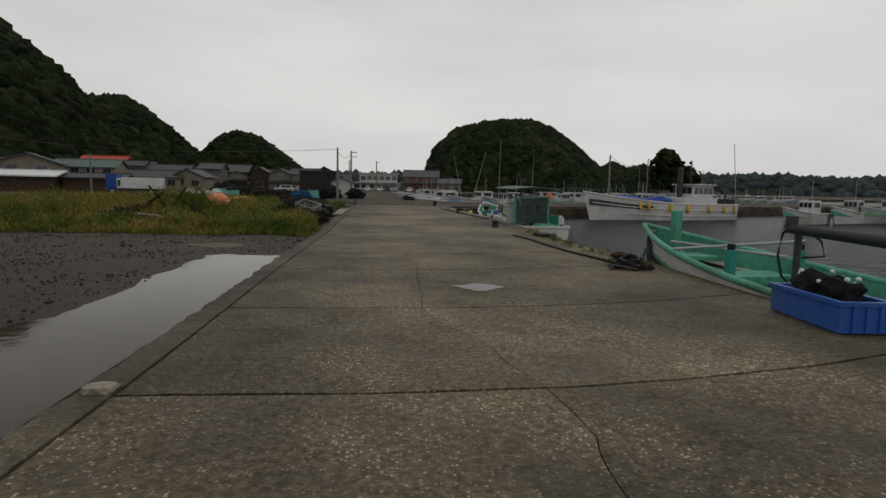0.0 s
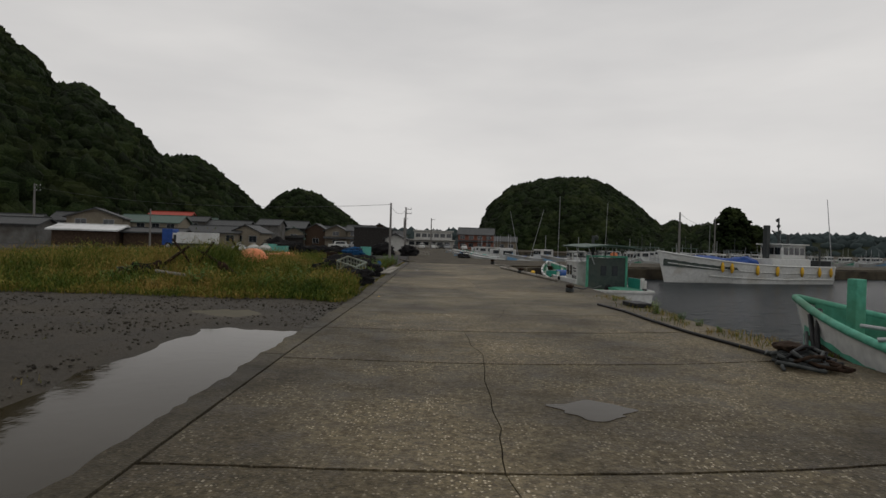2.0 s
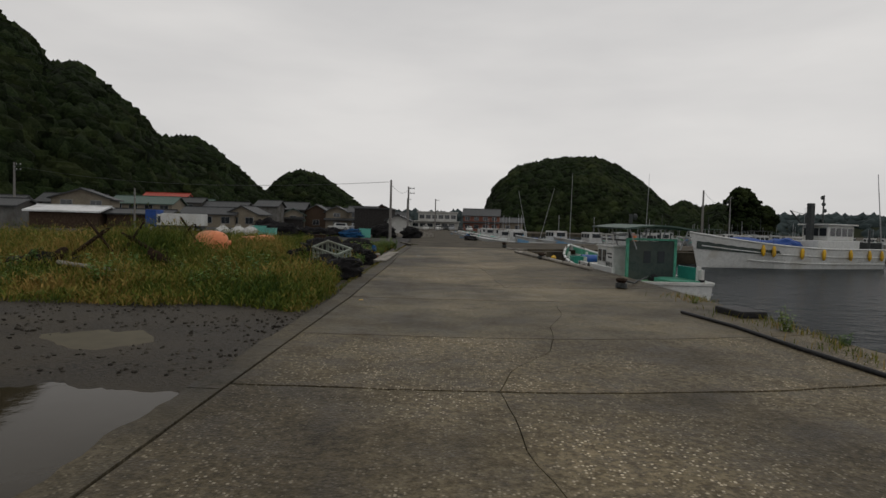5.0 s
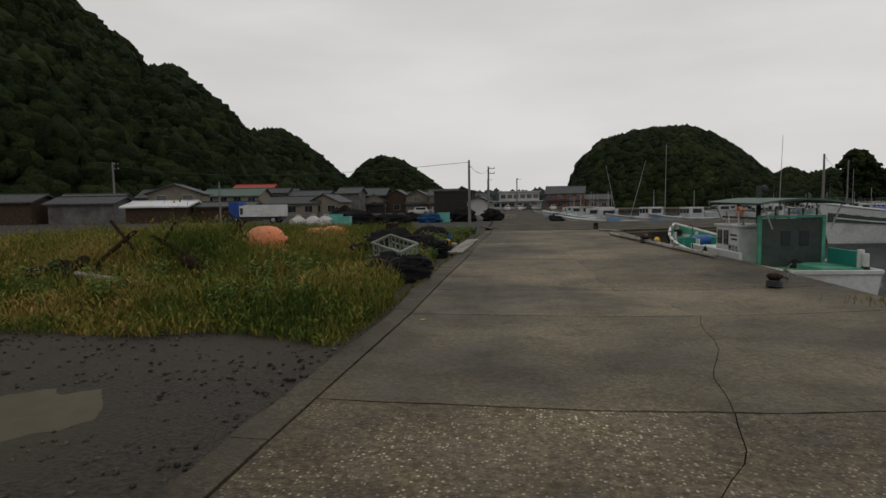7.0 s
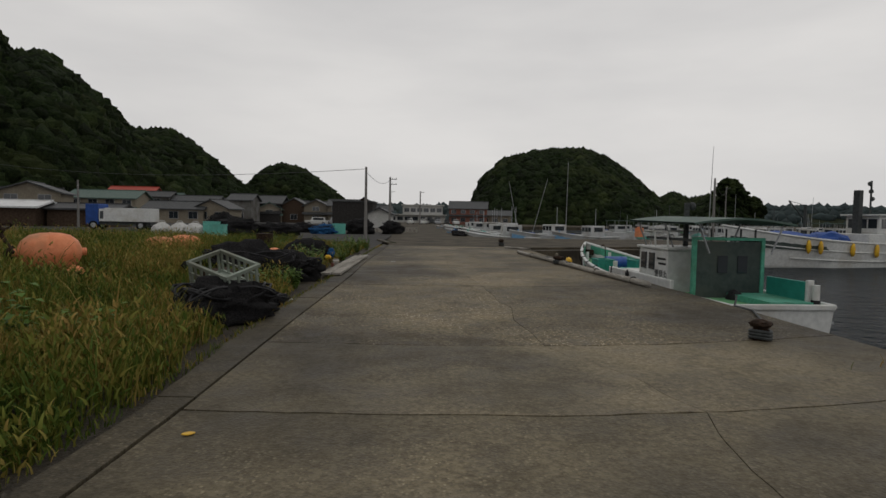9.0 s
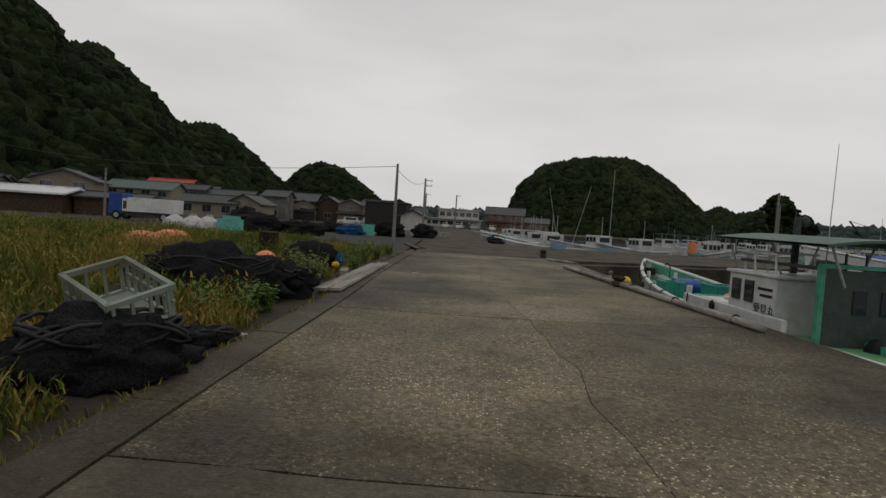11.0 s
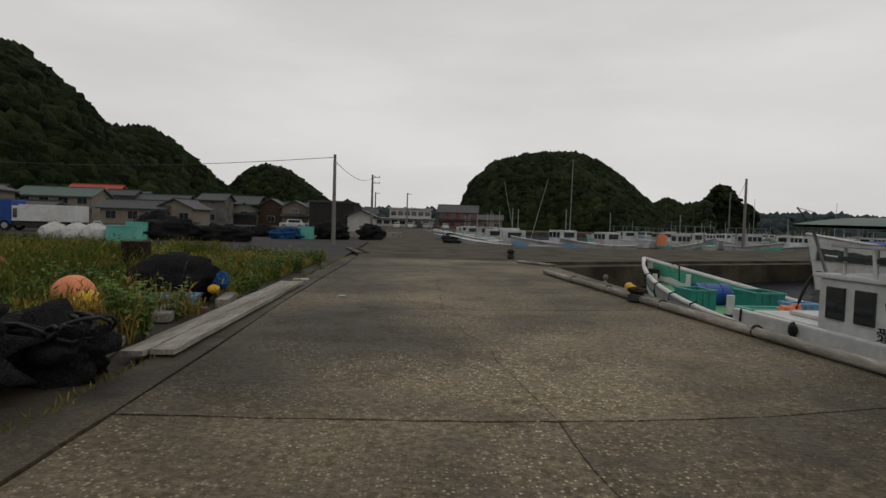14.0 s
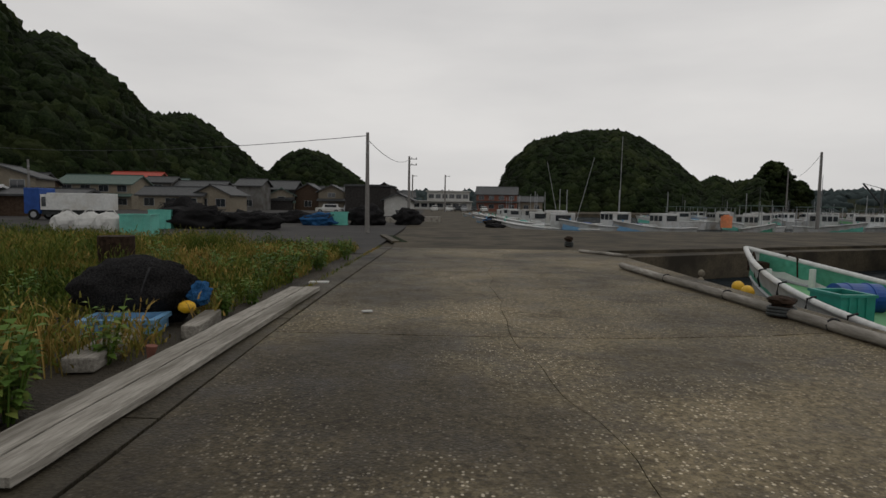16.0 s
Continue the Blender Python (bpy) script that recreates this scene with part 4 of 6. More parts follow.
for sx in (-0.5, 0.5):
    part("bow_hook", hose(bmesh.new(), [(sx, 12.7, 0.3), (sx, 12.75, 0.75), (sx * 0.9, 12.9, 0.85), (sx * 0.8, 13.0, 0.78)], 0.025, 6), RUST, bg_)
    part("bow_bitt", rod(bmesh.new(), (sx, 12.2, 0.1), (sx, 12.2, 0.55), 0.07, 10), WHITE, bg_)
part("fore_step", abox(-0.75, 11.2, -0.3, 0.75, 11.35, 0.08, bevel=0.01), GREEN, bg_)


def lettering(body, size, m, mat, parent, name="lettering"):
    cu = bpy.data.curves.new(name, "FONT")
    cu.body, cu.size, cu.extrude = body, size, 0.004
    tmp = new(name, cu)
    bpy.context.view_layer.update()
    me = bpy.data.meshes.new_from_object(tmp.evaluated_get(bpy.context.evaluated_depsgraph_get()))
    bpy.data.objects.remove(tmp)
    me.materials.clear()
    me.materials.append(mat)
    ob = new(name, me)
    ob.parent = parent
    ob.matrix_local = m
    return ob


lettering("愛見丸", 0.27, Matrix.Translation((-1.207, 3.98, 0.3)) @ Euler((radians(90), 0, radians(-90))).to_matrix().to_4x4(), BLACKP, bg_)
for k in range(2):
    part("lettering_bar", abox(-1.212, 3.3, 0.82 - 0.14 * k, -1.202, 3.85 - 0.1 * k, 0.88 - 0.14 * k), BLACKP, bg_)
part("lettering_bar", abox(-1.212, 3.3, 0.08, -1.202, 3.6, 0.18), BLACKP, bg_)


def on_boat(x, y, z):
    return G @ Matrix.Translation((x, y, z))


tub("fish_tub", -0.3, -0.4, 0.3, 0.4, 0, 0.42, TEAL, "green plastic fish tub on the deck", "tub", on_boat(-0.75, 9.6, -0.035))
tub("fish_tub", -0.35, -0.45, 0.35, 0.45, 0, 0.42, TEAL, "large green plastic tub on the deck", "tub", on_boat(0.65, 9.3, -0.035))
tub("fish_crate", -0.3, -0.22, 0.3, 0.22, 0, 0.3, PALEBLUE, "pale blue plastic crate on the deck", "crate", on_boat(0.85, 8.2, -0.035))
tub("fish_tray", -0.45, -0.25, 0.45, 0.25, 0, 0.2, AQUA, "long green tray on the deck", "tray", on_boat(-0.1, 8.0, -0.035))
bl = holder("plastic_drum", "blue plastic drum lying on the deck", "drum", m=on_boat(0.05, 10.3, 0.2))
part("body", rod(bmesh.new(), (-0.42, 0, 0), (0.42, 0, 0), 0.29, 24), BLUE, bl, smooth=False)
for q in (-0.2, 0.2):
    part("hoop", rod(bmesh.new(), (q - 0.02, 0, 0), (q + 0.02, 0, 0), 0.305, 24), BLUE, bl)
float_ball("yellow_float", *(G @ Vector((0.6, 10.4, 0.12)))[:], 0.2, YELLOW, "round yellow float on the deck")
o = holder("net_bundle", "bundle of orange-brown net on the deck", "net", m=on_boat(0.35, 7.75, -0.035))
part("net", blob(bmesh.new(), pose(0, 0, 0.17) @ Matrix.Diagonal((0.3, 0.2, 0.19, 1)), 3, 0.4, 2.5, 2), ORANGE, o)
o = holder("white_post", "short white plastic post with black base", "post", m=on_boat(-0.85, 8.0, -0.035))
part("post", rod(bmesh.new(), (0, 0, 0.1), (0, 0, 0.5), 0.08, 12), WHITE, o)
part("base", rod(bmesh.new(), (0, 0, 0), (0, 0, 0.1), 0.12, 12), BLACKP, o)
for k, (dx, dy) in enumerate(((-0.75, 11.6), (-0.95, 10.9))):
    q = G @ Vector((dx - 0.75, dy, 0))
    float_ball("yellow_float", q.x, q.y, -0.12, 0.13, YELLOW, "yellow float hanging beside the bow")
o = holder("float_string", "string of small pale floats on a rope", "floats", m=pose(5.25, 39.2, -0.95))
for k in range(6):
    part("float", blob(bmesh.new(), pose(0.03 * (k % 2), 0.05 * (k % 3), 0.12 + 0.17 * k) @ Matrix.Diagonal((0.08, 0.08, 0.09, 1)), 2, 0.05), CREAM, o, smooth=True)


# big white boat across the inlet
W = aim((33.0, 53.2), (16.6, 47.6))
bw = holder("large_fishing_boat", "long white fishing boat with blue tarpaulins and yellow fenders", "boat", m=W)
boat_hull(bw, 17.2, 3.6, -1.7, 0.45, 1.0, 0.05, WHITE, WHITE, PANEL, PANEL, WHITE)
part("lower_strake", hose(bmesh.new(), [hull_point(i / 30, 1, 0.5, 17.2, 3.6, -1.7, 0.45, 1.0) + Vector((0.03, 0, 0)) for i in range(24)], 0.05, 6), WHITE, bw)
part("lower_strake", hose(bmesh.new(), [hull_point(i / 30, -1, 0.5, 17.2, 3.6, -1.7, 0.45, 1.0) - Vector((0.03, 0, 0)) for i in range(24)], 0.05, 6), WHITE, bw)
part("deckhouse", abox(-1.3, 2.6, 0.05, 1.3, 6.8, 1.1, bevel=0.06), WHITE, bw)
part("wheelhouse", abox(-1.1, 3.0, 1.1, 1.1, 5.6, 2.25, bevel=0.08), WHITE, bw)
part("wheelhouse_roof", abox(-1.3, 2.8, 2.25, 1.3, 5.9, 2.36, bevel=0.03), WHITE, bw)
for k in range(4):
    part("side_window", abox(-1.13, 3.15 + 0.6 * k, 1.45, -1.08, 3.6 + 0.6 * k, 2.05), GLASS, bw)
    part("side_window", abox(1.08, 3.15 + 0.6 * k, 1.45, 1.13, 3.6 + 0.6 * k, 2.05), GLASS, bw)
for k in range(3):
    part("front_window", abox(-0.95 + 0.66 * k, 5.58, 1.45, -0.4 + 0.66 * k, 5.64, 2.05), GLASS, bw)
part("tarpaulin", blob(bmesh.new(), pose(0, 8.6, 0.45) @ Matrix.Diagonal((1.2, 1.5, 0.75, 1)), 3, 0.25, 2, 3), TARP, bw, "blue tarpaulin over gear")
part("tarpaulin", blob(bmesh.new(), pose(0, 12.4, 0.75) @ Matrix.Diagonal((1.0, 2.4, 0.45, 1)), 3, 0.25, 2, 5), TARP, bw, "blue tarpaulin over gear")
part("funnel", abox(-0.35, 6.1, 1.1, 0.05, 6.5, 3.9, bevel=0.05), DARKST, bw, "dark mast post")
part("mast", rod(bmesh.new(), (0.3, 4.5, 2.36), (0.3, 4.5, 4.6), 0.06), DARKST, bw)
for k in range(3):
    part("lamp", blob(bmesh.new(), pose(0.3, 4.5 + 0.14 * (k - 1), 3.4 + 0.5 * k) @ Matrix.Diagonal((0.15, 0.15, 0.16, 1)), 2, 0.05), DARKST, bw)
part("stern_frame", abox(-1.4, 0.4, 0.05, 1.4, 0.5, 1.0), DARKST, bw)
part("winch", blob(bmesh.new(), pose(0.9, 7.0, 0.5) @ Matrix.Diagonal((0.4, 0.4, 0.45, 1)), 2, 0.2), ORANGE, bw)
for side in (1, -1):
    for s in (0.04, 0.12, 0.24, 0.4, 0.52, 0.66, 0.71):
        p = hull_point(s, side, 0.82, 17.2, 3.6, -1.7, 0.45, 1.0)
        f = part("fender", blob(bmesh.new(), Matrix.Translation(p + Vector((side * 0.14, 0, -0.05))) @ Matrix.Diagonal((0.13, 0.15, 0.42, 1)), 2, 0.25, 2, s), YELLOW, bw, "yellow float fender", smooth=True)
part("tie_post", rod(bmesh.new(), (-1.2, 1.5, 0.3), (-1.2, 1.5, 2.0), 0.08), DARKST, bw)


# ---- moored boats further off ----
def small_boat(label, hullm, deckm, roof, L=8.0, B=2.0, extra=None):
    b = holder("moored_boat", label, "boat", "moored boats in the harbour")
    boat_hull(b, L, B, -1.4, -0.05, 0.6, -0.35, hullm, MOORED, deckm, deckm, None, 12)
    part("wheelhouse", abox(-B * 0.3, L * 0.22, -0.35, B * 0.3, L * 0.45, 1.15, bevel=0.06), MOORED, b)
    for k in range(3):
        part("window", abox(-B * 0.27 + k * B * 0.19, L * 0.45 - 0.01, 0.55, -B * 0.27 + k * B * 0.19 + B * 0.15, L * 0.45 + 0.03, 0.98), GLASS, b)
    for sx in (-1, 1):
        part("window", abox(sx * B * 0.3 - 0.02, L * 0.26, 0.55, sx * B * 0.3 + 0.02, L * 0.4, 0.98), GLASS, b)
    if roof:
        part("canopy", abox(-B * 0.42, L * 0.02, 1.75, B * 0.42, L * 0.5, 1.82, bevel=0.02), roof, b)
        for sx in (-1, 1):
            for yy in (0.04, 0.25, 0.47):
                part("canopy_post", rod(bmesh.new(), (sx * B * 0.38, L * yy, -0.2), (sx * B * 0.38, L * yy, 1.76), 0.03, 6), STEEL, b)
    part("mast", rod(bmesh.new(), (0, L * 0.3, 1.1), (0, L * 0.3, 2.9 if not roof else 3.4), 0.03, 8), STEEL if not roof else DARKST, b)
    part("engine_box", abox(-B * 0.25, L * 0.5, -0.35, B * 0.25, L * 0.62, 0.25, bevel=0.05), MOORED, b)
    part("bow_bitt", rod(bmesh.new(), (0, L * 0.88, 0.0), (0, L * 0.88, 0.65), 0.06, 8), deckm, b)
    if extra:
        part("gear_cover", blob(bmesh.new(), pose(0, L * 0.7, -0.05) @ Matrix.Diagonal((B * 0.28, L * 0.07, 0.4, 1)), 2, 0.3, 2, L), extra, b)
    return b


kinds = [small_boat("small white fishing boat with teal deck", MOORED, AQUA, None, 8.0, 2.0),
         small_boat("white boat with pale green canopy roof", MOORED, AQUA, GREENROOF, 9.5, 2.4, TARP),
         small_boat("grey-hulled boat with white wheelhouse", HULLGREY, PALEBLUE, None, 9.0, 2.2, TARP),
         small_boat("white open boat with green deck and cover", MOORED, GREEN, None, 7.5, 1.9, TEAL),
         small_boat("grey boat with flat canopy and dark mast", HULLGREY, LIME, DARKST, 10.5, 2.6)]
boat_rng = random.Random(5)
spots = []
for k in range(11):      # bows to the far quay road
    spots.append((9.6 - 0.15 * k + boat_rng.uniform(-0.4, 0.4), 69.5 + k * 4.3, 75 + boat_rng.uniform(-14, 14), (0, 3, 2, 0, 3, 0, 2, 3, 0, 2, 0)[k]))
for k in range(9):       # along the back of the pier
    spots.append((14.0 + 4.4 * k, 73 + 1.95 * k + boat_rng.uniform(-0.5, 0.8), 145 + boat_rng.uniform(-30, 40), (2, 2, 3, 1, 1, 2, 4, 0, 1)[k]))
for k in range(34):      # the rows in the basin behind
    i, j = k % 12, k // 12
    spots.append((28 + 6.2 * i + 7 * j + boat_rng.uniform(-1.2, 1.2), 100 + 14 * j + 2.6 * i + boat_rng.uniform(-2, 2), boat_rng.uniform(60, 200), boat_rng.randrange(5)))
for k in range(10):      # near the point
    spots.append((40 + 6 * k + boat_rng.uniform(-1, 1), 60 - 14 + 0.62 * (40 + 6 * k) * 0.55 + boat_rng.uniform(0, 1.5) - 12, 115 + boat_rng.uniform(-10, 10), boat_rng.randrange(5)))
used = set()
for x, y, a, k in spots:
    m = pose(x, y, boat_rng.uniform(-0.12, 0.1), 0, 0, a)
    if k in used:
        copy_thing(kinds[k], m)
    else:
        used.add(k)
        kinds[k].matrix_world = m

o = holder("orange_tank", "orange plastic tank on a moored boat", "tank", m=pose(20.0, 71.6, 0.1))
part("body", rod(bmesh.new(), (0, 0, 0), (0, 0, 0.9), 0.42, 20), ORANGE, o)
part("lid", rod(bmesh.new(), (0, 0, 0.9), (0, 0, 1.0), 0.22, 16), ORANGE, o)
for x, y, h, lean in ((17, 92, 9.5, 0.1), (14, 102, 8, 2.2), (13, 110, 8, -1.8), (34, 63.5 - 10.6, 6.4, -0.7), (44, 100, 6, 0), (58, 104, 6, 0.2)):
    thing("boat_mast", rod(bmesh.new(), (x, y, -0.6), (x + lean, y, h), 0.05, 8, 0.025), STEEL, "tall thin grey mast of a moored boat", "mast")
cr = holder("harbour_crane", "distant blue-grey lattice crane beside the basin", "crane", m=pose(86, 150, -0.12))
part("tower", rod(bmesh.new(), (0, 0, 0), (0, 0, 6.5), 0.35, 6), DARKST, cr)
part("jib", rod(bmesh.new(), (0, 0, 3), (-4, 0, 7.5), 0.2, 6), DARKST, cr)
part("cable", rod(bmesh.new(), (-4, 0, 7.5), (0, 0, 6.5), 0.06, 5), DARKST, cr)


# ropes, nets and tyres heaped along the far quay edge
edge_rng = random.Random(31)
for k in range(15):
    y = 67 + 3.4 * k + edge_rng.uniform(-0.8, 0.8)
    o = holder("gear_heap", "low dark heap of rope and net on the quay edge", "net", "gear along the far quay", m=pose(2.0 + 0.02 * k + edge_rng.uniform(-0.3, 0.4), y, 0.0, 0, 0, edge_rng.uniform(0, 90)))
    w, h = edge_rng.uniform(0.5, 1.1), edge_rng.uniform(0.25, 0.5)
    part("net", blob(bmesh.new(), pose(0, 0, h * 0.4) @ Matrix.Diagonal((w * 0.6, w, h * 0.6, 1)), 3, 0.4, 2.3, k), (NET, NET, RUST, NETBLUE)[k % 4], o)
    part("rope", hose(bmesh.new(), [(w * 0.5 * math.cos(a * 0.5), w * 0.7 * math.sin(a * 0.5), h * 0.8 + 0.03 * math.sin(a)) for a in range(14)], 0.035, 5), BLACKP, o)


# ---- vehicles ----
def wheel(parent, x, y, r=0.3):
    w = part("wheel", rod(bmesh.new(), (x - 0.09, y, r), (x + 0.09, y, r), r, 20), TYRE, parent, "black tyre")
    part("rim", rod(bmesh.new(), (x - 0.1, y, r), (x + 0.1, y, r), r * 0.6, 16), STEEL, w, "steel rim")


def car(label, body):
    c = holder("parked_car", label, "car", "parked cars")
    bm = box(bmesh.new(), -0.8, -2.0, 0.25, 0.8, 2.0, 0.85, bevel=0.12)
    part("body", bm, body, c)
    bm = box(bmesh.new(), -0.72, -1.7, 0.85, 0.72, 1.0, 1.45, bevel=0.02)
    for v in bm.verts:
        if v.co.z > 1.2:
            v.co.x *= 0.84
            v.co.y = v.co.y * 0.82 - 0.08
    part("cabin", bm, body, c)
    part("windscreen", abox(-0.6, 0.72, 0.95, 0.6, 0.92, 1.32), GLASS, c)
    part("rear_window", abox(-0.58, -1.68, 0.95, 0.58, -1.5, 1.32), GLASS, c)
    for sx in (-1, 1):
        part("side_window", abox(sx * 0.66 - 0.05, -1.3, 0.93, sx * 0.66 + 0.05, 0.55, 1.34), GLASS, c)
        part("headlight", abox(sx * 0.6 - 0.14, 1.96, 0.55, sx * 0.6 + 0.14, 2.02, 0.7), STEEL, c)
        for yy in (-1.25, 1.25):
            wheel(c, sx * 0.74, yy)
    return c


cw = car("white parked car with dark windows", WHITE)
cs = car("silver parked car with dark windows", STEEL)
cd = car("dark grey parked car with black windows", DARKST)
for ob, rows in ((cw, [(-8.2, 168, 180), (-4.8, 172, 175), (-22.5, 118, 100), (4.0, 170, 185)]), (cs, [(-19.6, 121, 95), (-0.9, 172, 180)]), (cd, [(1.6, 174, 180), (-2.6, 176, 180)])):
    for k, (x, y, a) in enumerate(rows):
        if k == 0:
            ob.matrix_world = pose(x, y, -0.03, 0, 0, a)
        else:
            copy_thing(ob, pose(x, y, -0.03, 0, 0, a))

tk = holder("box_truck", "white box truck with a blue cab end in the yard", "truck", m=pose(-28.6, 68, -0.035, 0, 0, 4))
part("box", abox(-2.4, -1, 0.75, 1.7, 1, 2.0, bevel=0.03), WHITE, tk)
part("cab", abox(-4.1, -0.95, 0.45, -2.95, 0.95, 2.35, bevel=0.08), TARP, tk, "blue cab")
part("side_door", abox(-2.9, -0.95, 0.75, -2.42, 0.95, 1.9, bevel=0.03), WHITE, tk)
part("door_window", abox(-2.8, -0.98, 1.0, -2.5, -0.95, 1.7), GLASS, tk)
part("chassis", abox(-4.0, -0.7, 0.4, 1.6, 0.7, 0.72), DARKST, tk)
for xx in (-3.4, 0.8):
    for yy in (-0.85, 0.85):
        w = part("wheel", rod(bmesh.new(), (xx, yy - 0.12, 0.4), (xx, yy + 0.12, 0.4), 0.4, 20), TYRE, tk, "black tyre")
        part("rim", rod(bmesh.new(), (xx, yy - 0.13, 0.4), (xx, yy + 0.13, 0.4), 0.22, 14), STEEL, w, "steel rim")


# ---- yard clutter beyond the grass ----
def net_heap(x, y, w, d, h, mat, label, turn=0, seed=0.0, z=-0.04):
    o = holder("net_heap", label, "net", m=pose(x, y, z, 0, 0, turn))
    bm = bmesh.new()
    blob(bm, pose(0, 0, h * 0.36) @ Matrix.Diagonal((w * 0.5, d * 0.5, h * 0.6, 1)), 4, 0.45, 2.4, seed * 3.7)
    part("net", bm, mat, o, smooth=True)
    for k in range(6):
        part("rope", hose(bmesh.new(), [(w * 0.42 * math.cos(a * 0.4 + k), d * 0.4 * math.sin(a * 0.33 + k * 2), h * (0.72 + 0.14 * math.sin(a * 0.9 + seed))) for a in range(18)], 0.02, 5), BLACKP, o, smooth=True)
    return o


net_heap(-15.6, 58, 3.6, 2.2, 1.3, NET, "long heap of black fishing net on asphalt", 5, 1)
net_heap(-12.6, 58.6, 3.4, 2.0, 1.1, NET, "long heap of black fishing net on asphalt", -4, 2)
net_heap(-17.6, 60.5, 2.6, 2.4, 1.7, NET, "tall heap of black fishing net", 0, 3)
net_heap(-10.6, 66, 2.2, 1.6, 0.9, NETBLUE, "heap of blue net on asphalt", 0, 4)
net_heap(-7.6, 68, 2.6, 2.0, 1.4, NET, "heap of black net near the pole", 0, 5)
net_heap(-4.7, 69.5, 2.0, 1.8, 1.3, NET, "heap of black net covered with sheet", 0, 6)
net_heap(-13.5, 70, 3.0, 1.8, 0.9, NET, "low heap of black net", 0, 7)
for x, y, h in ((-13.9, 49.4, 0.92), (-17.2, 57.4, 1.0), (-9.4, 67.2, 0.9)):
    tub("fish_tank", -0.6, -0.5, 0.6, 0.5, 0.0, h, AQUA, "pale teal plastic fish tank standing on asphalt", "tank", pose(x, y, -0.035, 0, 0, 8))
for k, (x, y) in enumerate(((-16.2, 49.6), (-15.1, 49.3), (-17.6, 50.2))):
    o = holder("bulk_sack", "white woven bulk sack standing on asphalt", "sack", m=pose(x, y, -0.035))
    part("sack", blob(bmesh.new(), pose(0, 0, 0.5) @ Matrix.Diagonal((0.62, 0.6, 0.52, 1)), 3, 0.15, 1.6, k), WALLW, o)
    part("strap", hose(bmesh.new(), [(-0.3, 0, 0.9), (-0.1, 0, 1.12), (0.15, 0, 1.12), (0.3, 0, 0.9)], 0.03, 5), WALLW, o)
for k in range(3):
    thing("timber_stack", abox(-1.6, -0.4, 0, 1.6, 0.4, 0.35 + 0.1 * k, bevel=0.02), PLANK, "pale timber stacked on the yard", "timber", m=pose(-11.5 + 3.7 * k, 74 + k, -0.035, 0, 0, 5 * k))
o = holder("kerb_strip", "low mossy concrete strip at the yard corner", "kerb", kind="structure", m=pose(-3.6, 51, -0.035, 0, 0, 14))
part("strip", abox(-0.15, -2.5, 0, 0.15, 2.5, 0.09, bevel=0.02), KERB, o)
part("moss", abox(0.16, -2.4, 0, 0.5, 2.4, 0.05, bevel=0.02), LEAVES, o)


# ---- things in the grass ----
def buoy(x, y, z, r, ln, turn, label, tilt=0):
    """A large float lying on its side, with moulded ribs and end lugs."""
    o = holder("orange_buoy", label, "buoy", m=pose(x, y, z, tilt, 0, turn))
    bm = bmesh.new()
    prof = [(-1.0, 0.12), (-0.97, 0.3), (-0.86, 0.62), (-0.62, 0.88), (-0.3, 0.99), (0, 1.0), (0.3, 0.99), (0.62, 0.88), (0.86, 0.62), (0.97, 0.3), (1.0, 0.12)]
    rings = [[bm.verts.new((q * ln / 2, r * k * math.cos(a * math.tau / 20), r * k * math.sin(a * math.tau / 20))) for a in range(20)] for q, k in prof]
    for r0, r1 in zip(rings, rings[1:]):
        for k in range(20):
            bm.faces.new((r0[k], r0[(k + 1) % 20], r1[(k + 1) % 20], r1[k]))
    bm.faces.new(rings[0])
    bm.faces.new(rings[-1])
    bmesh.ops.recalc_face_normals(bm, faces=bm.faces)
    part("body", bm, ORANGE, o, smooth=True)
    for s in (-1, 1):
        part("end_lug", rod(bmesh.new(), (s * ln * 0.49, 0, 0), (s * ln * 0.57, 0, 0), r * 0.2, 12), ORANGE, o)
    part("band", rod(bmesh.new(), (-0.03, 0, 0), (0.03, 0, 0), r * 1.02, 24), ORANGE, o)
    return o


buoy(-7.9, 25.4, 0.7, 0.4, 1.12, 40, "large orange mooring buoy lying in grass", 0)
buoy(-9.4, 33.2, 0.42, 0.33, 1.15, 5, "faded orange buoy lying in tall grass")
buoy(-9.0, 34.1, 0.46, 0.33, 1.15, 10, "faded orange buoy beside another in grass")
float_ball("orange_float", -7.2, 25.1, 0.3, 0.17, ORANGE, "small orange float beside the large buoy")
float_ball("orange_float", -4.85, 30.7, 0.3, 0.29, ORANGE, "round orange float in the weeds")
float_ball("yellow_float", -4.5, 30.45, 0.22, 0.2, YELLOW, "yellow float beside the orange one")
o = holder("buoy_rack", "dark iron frame under the large buoy", "rack", m=pose(-8.0, 25.4, -0.03))
for k in range(7):
    part("bar", rod(bmesh.new(), (-0.9 + 0.3 * k, -0.45, 0), (-0.9 + 0.3 * k, -0.45, 0.36), 0.025, 6), RUST, o)
for yy in (-0.45, 0.45):
    part("rail", rod(bmesh.new(), (-1.0, yy, 0.36), (1.0, yy, 0.36), 0.03, 6), RUST, o)
    for xx in (-0.95, 0.95):
        part("leg", rod(bmesh.new(), (xx, yy, 0), (xx, yy, 0.36), 0.03, 6), RUST, o)


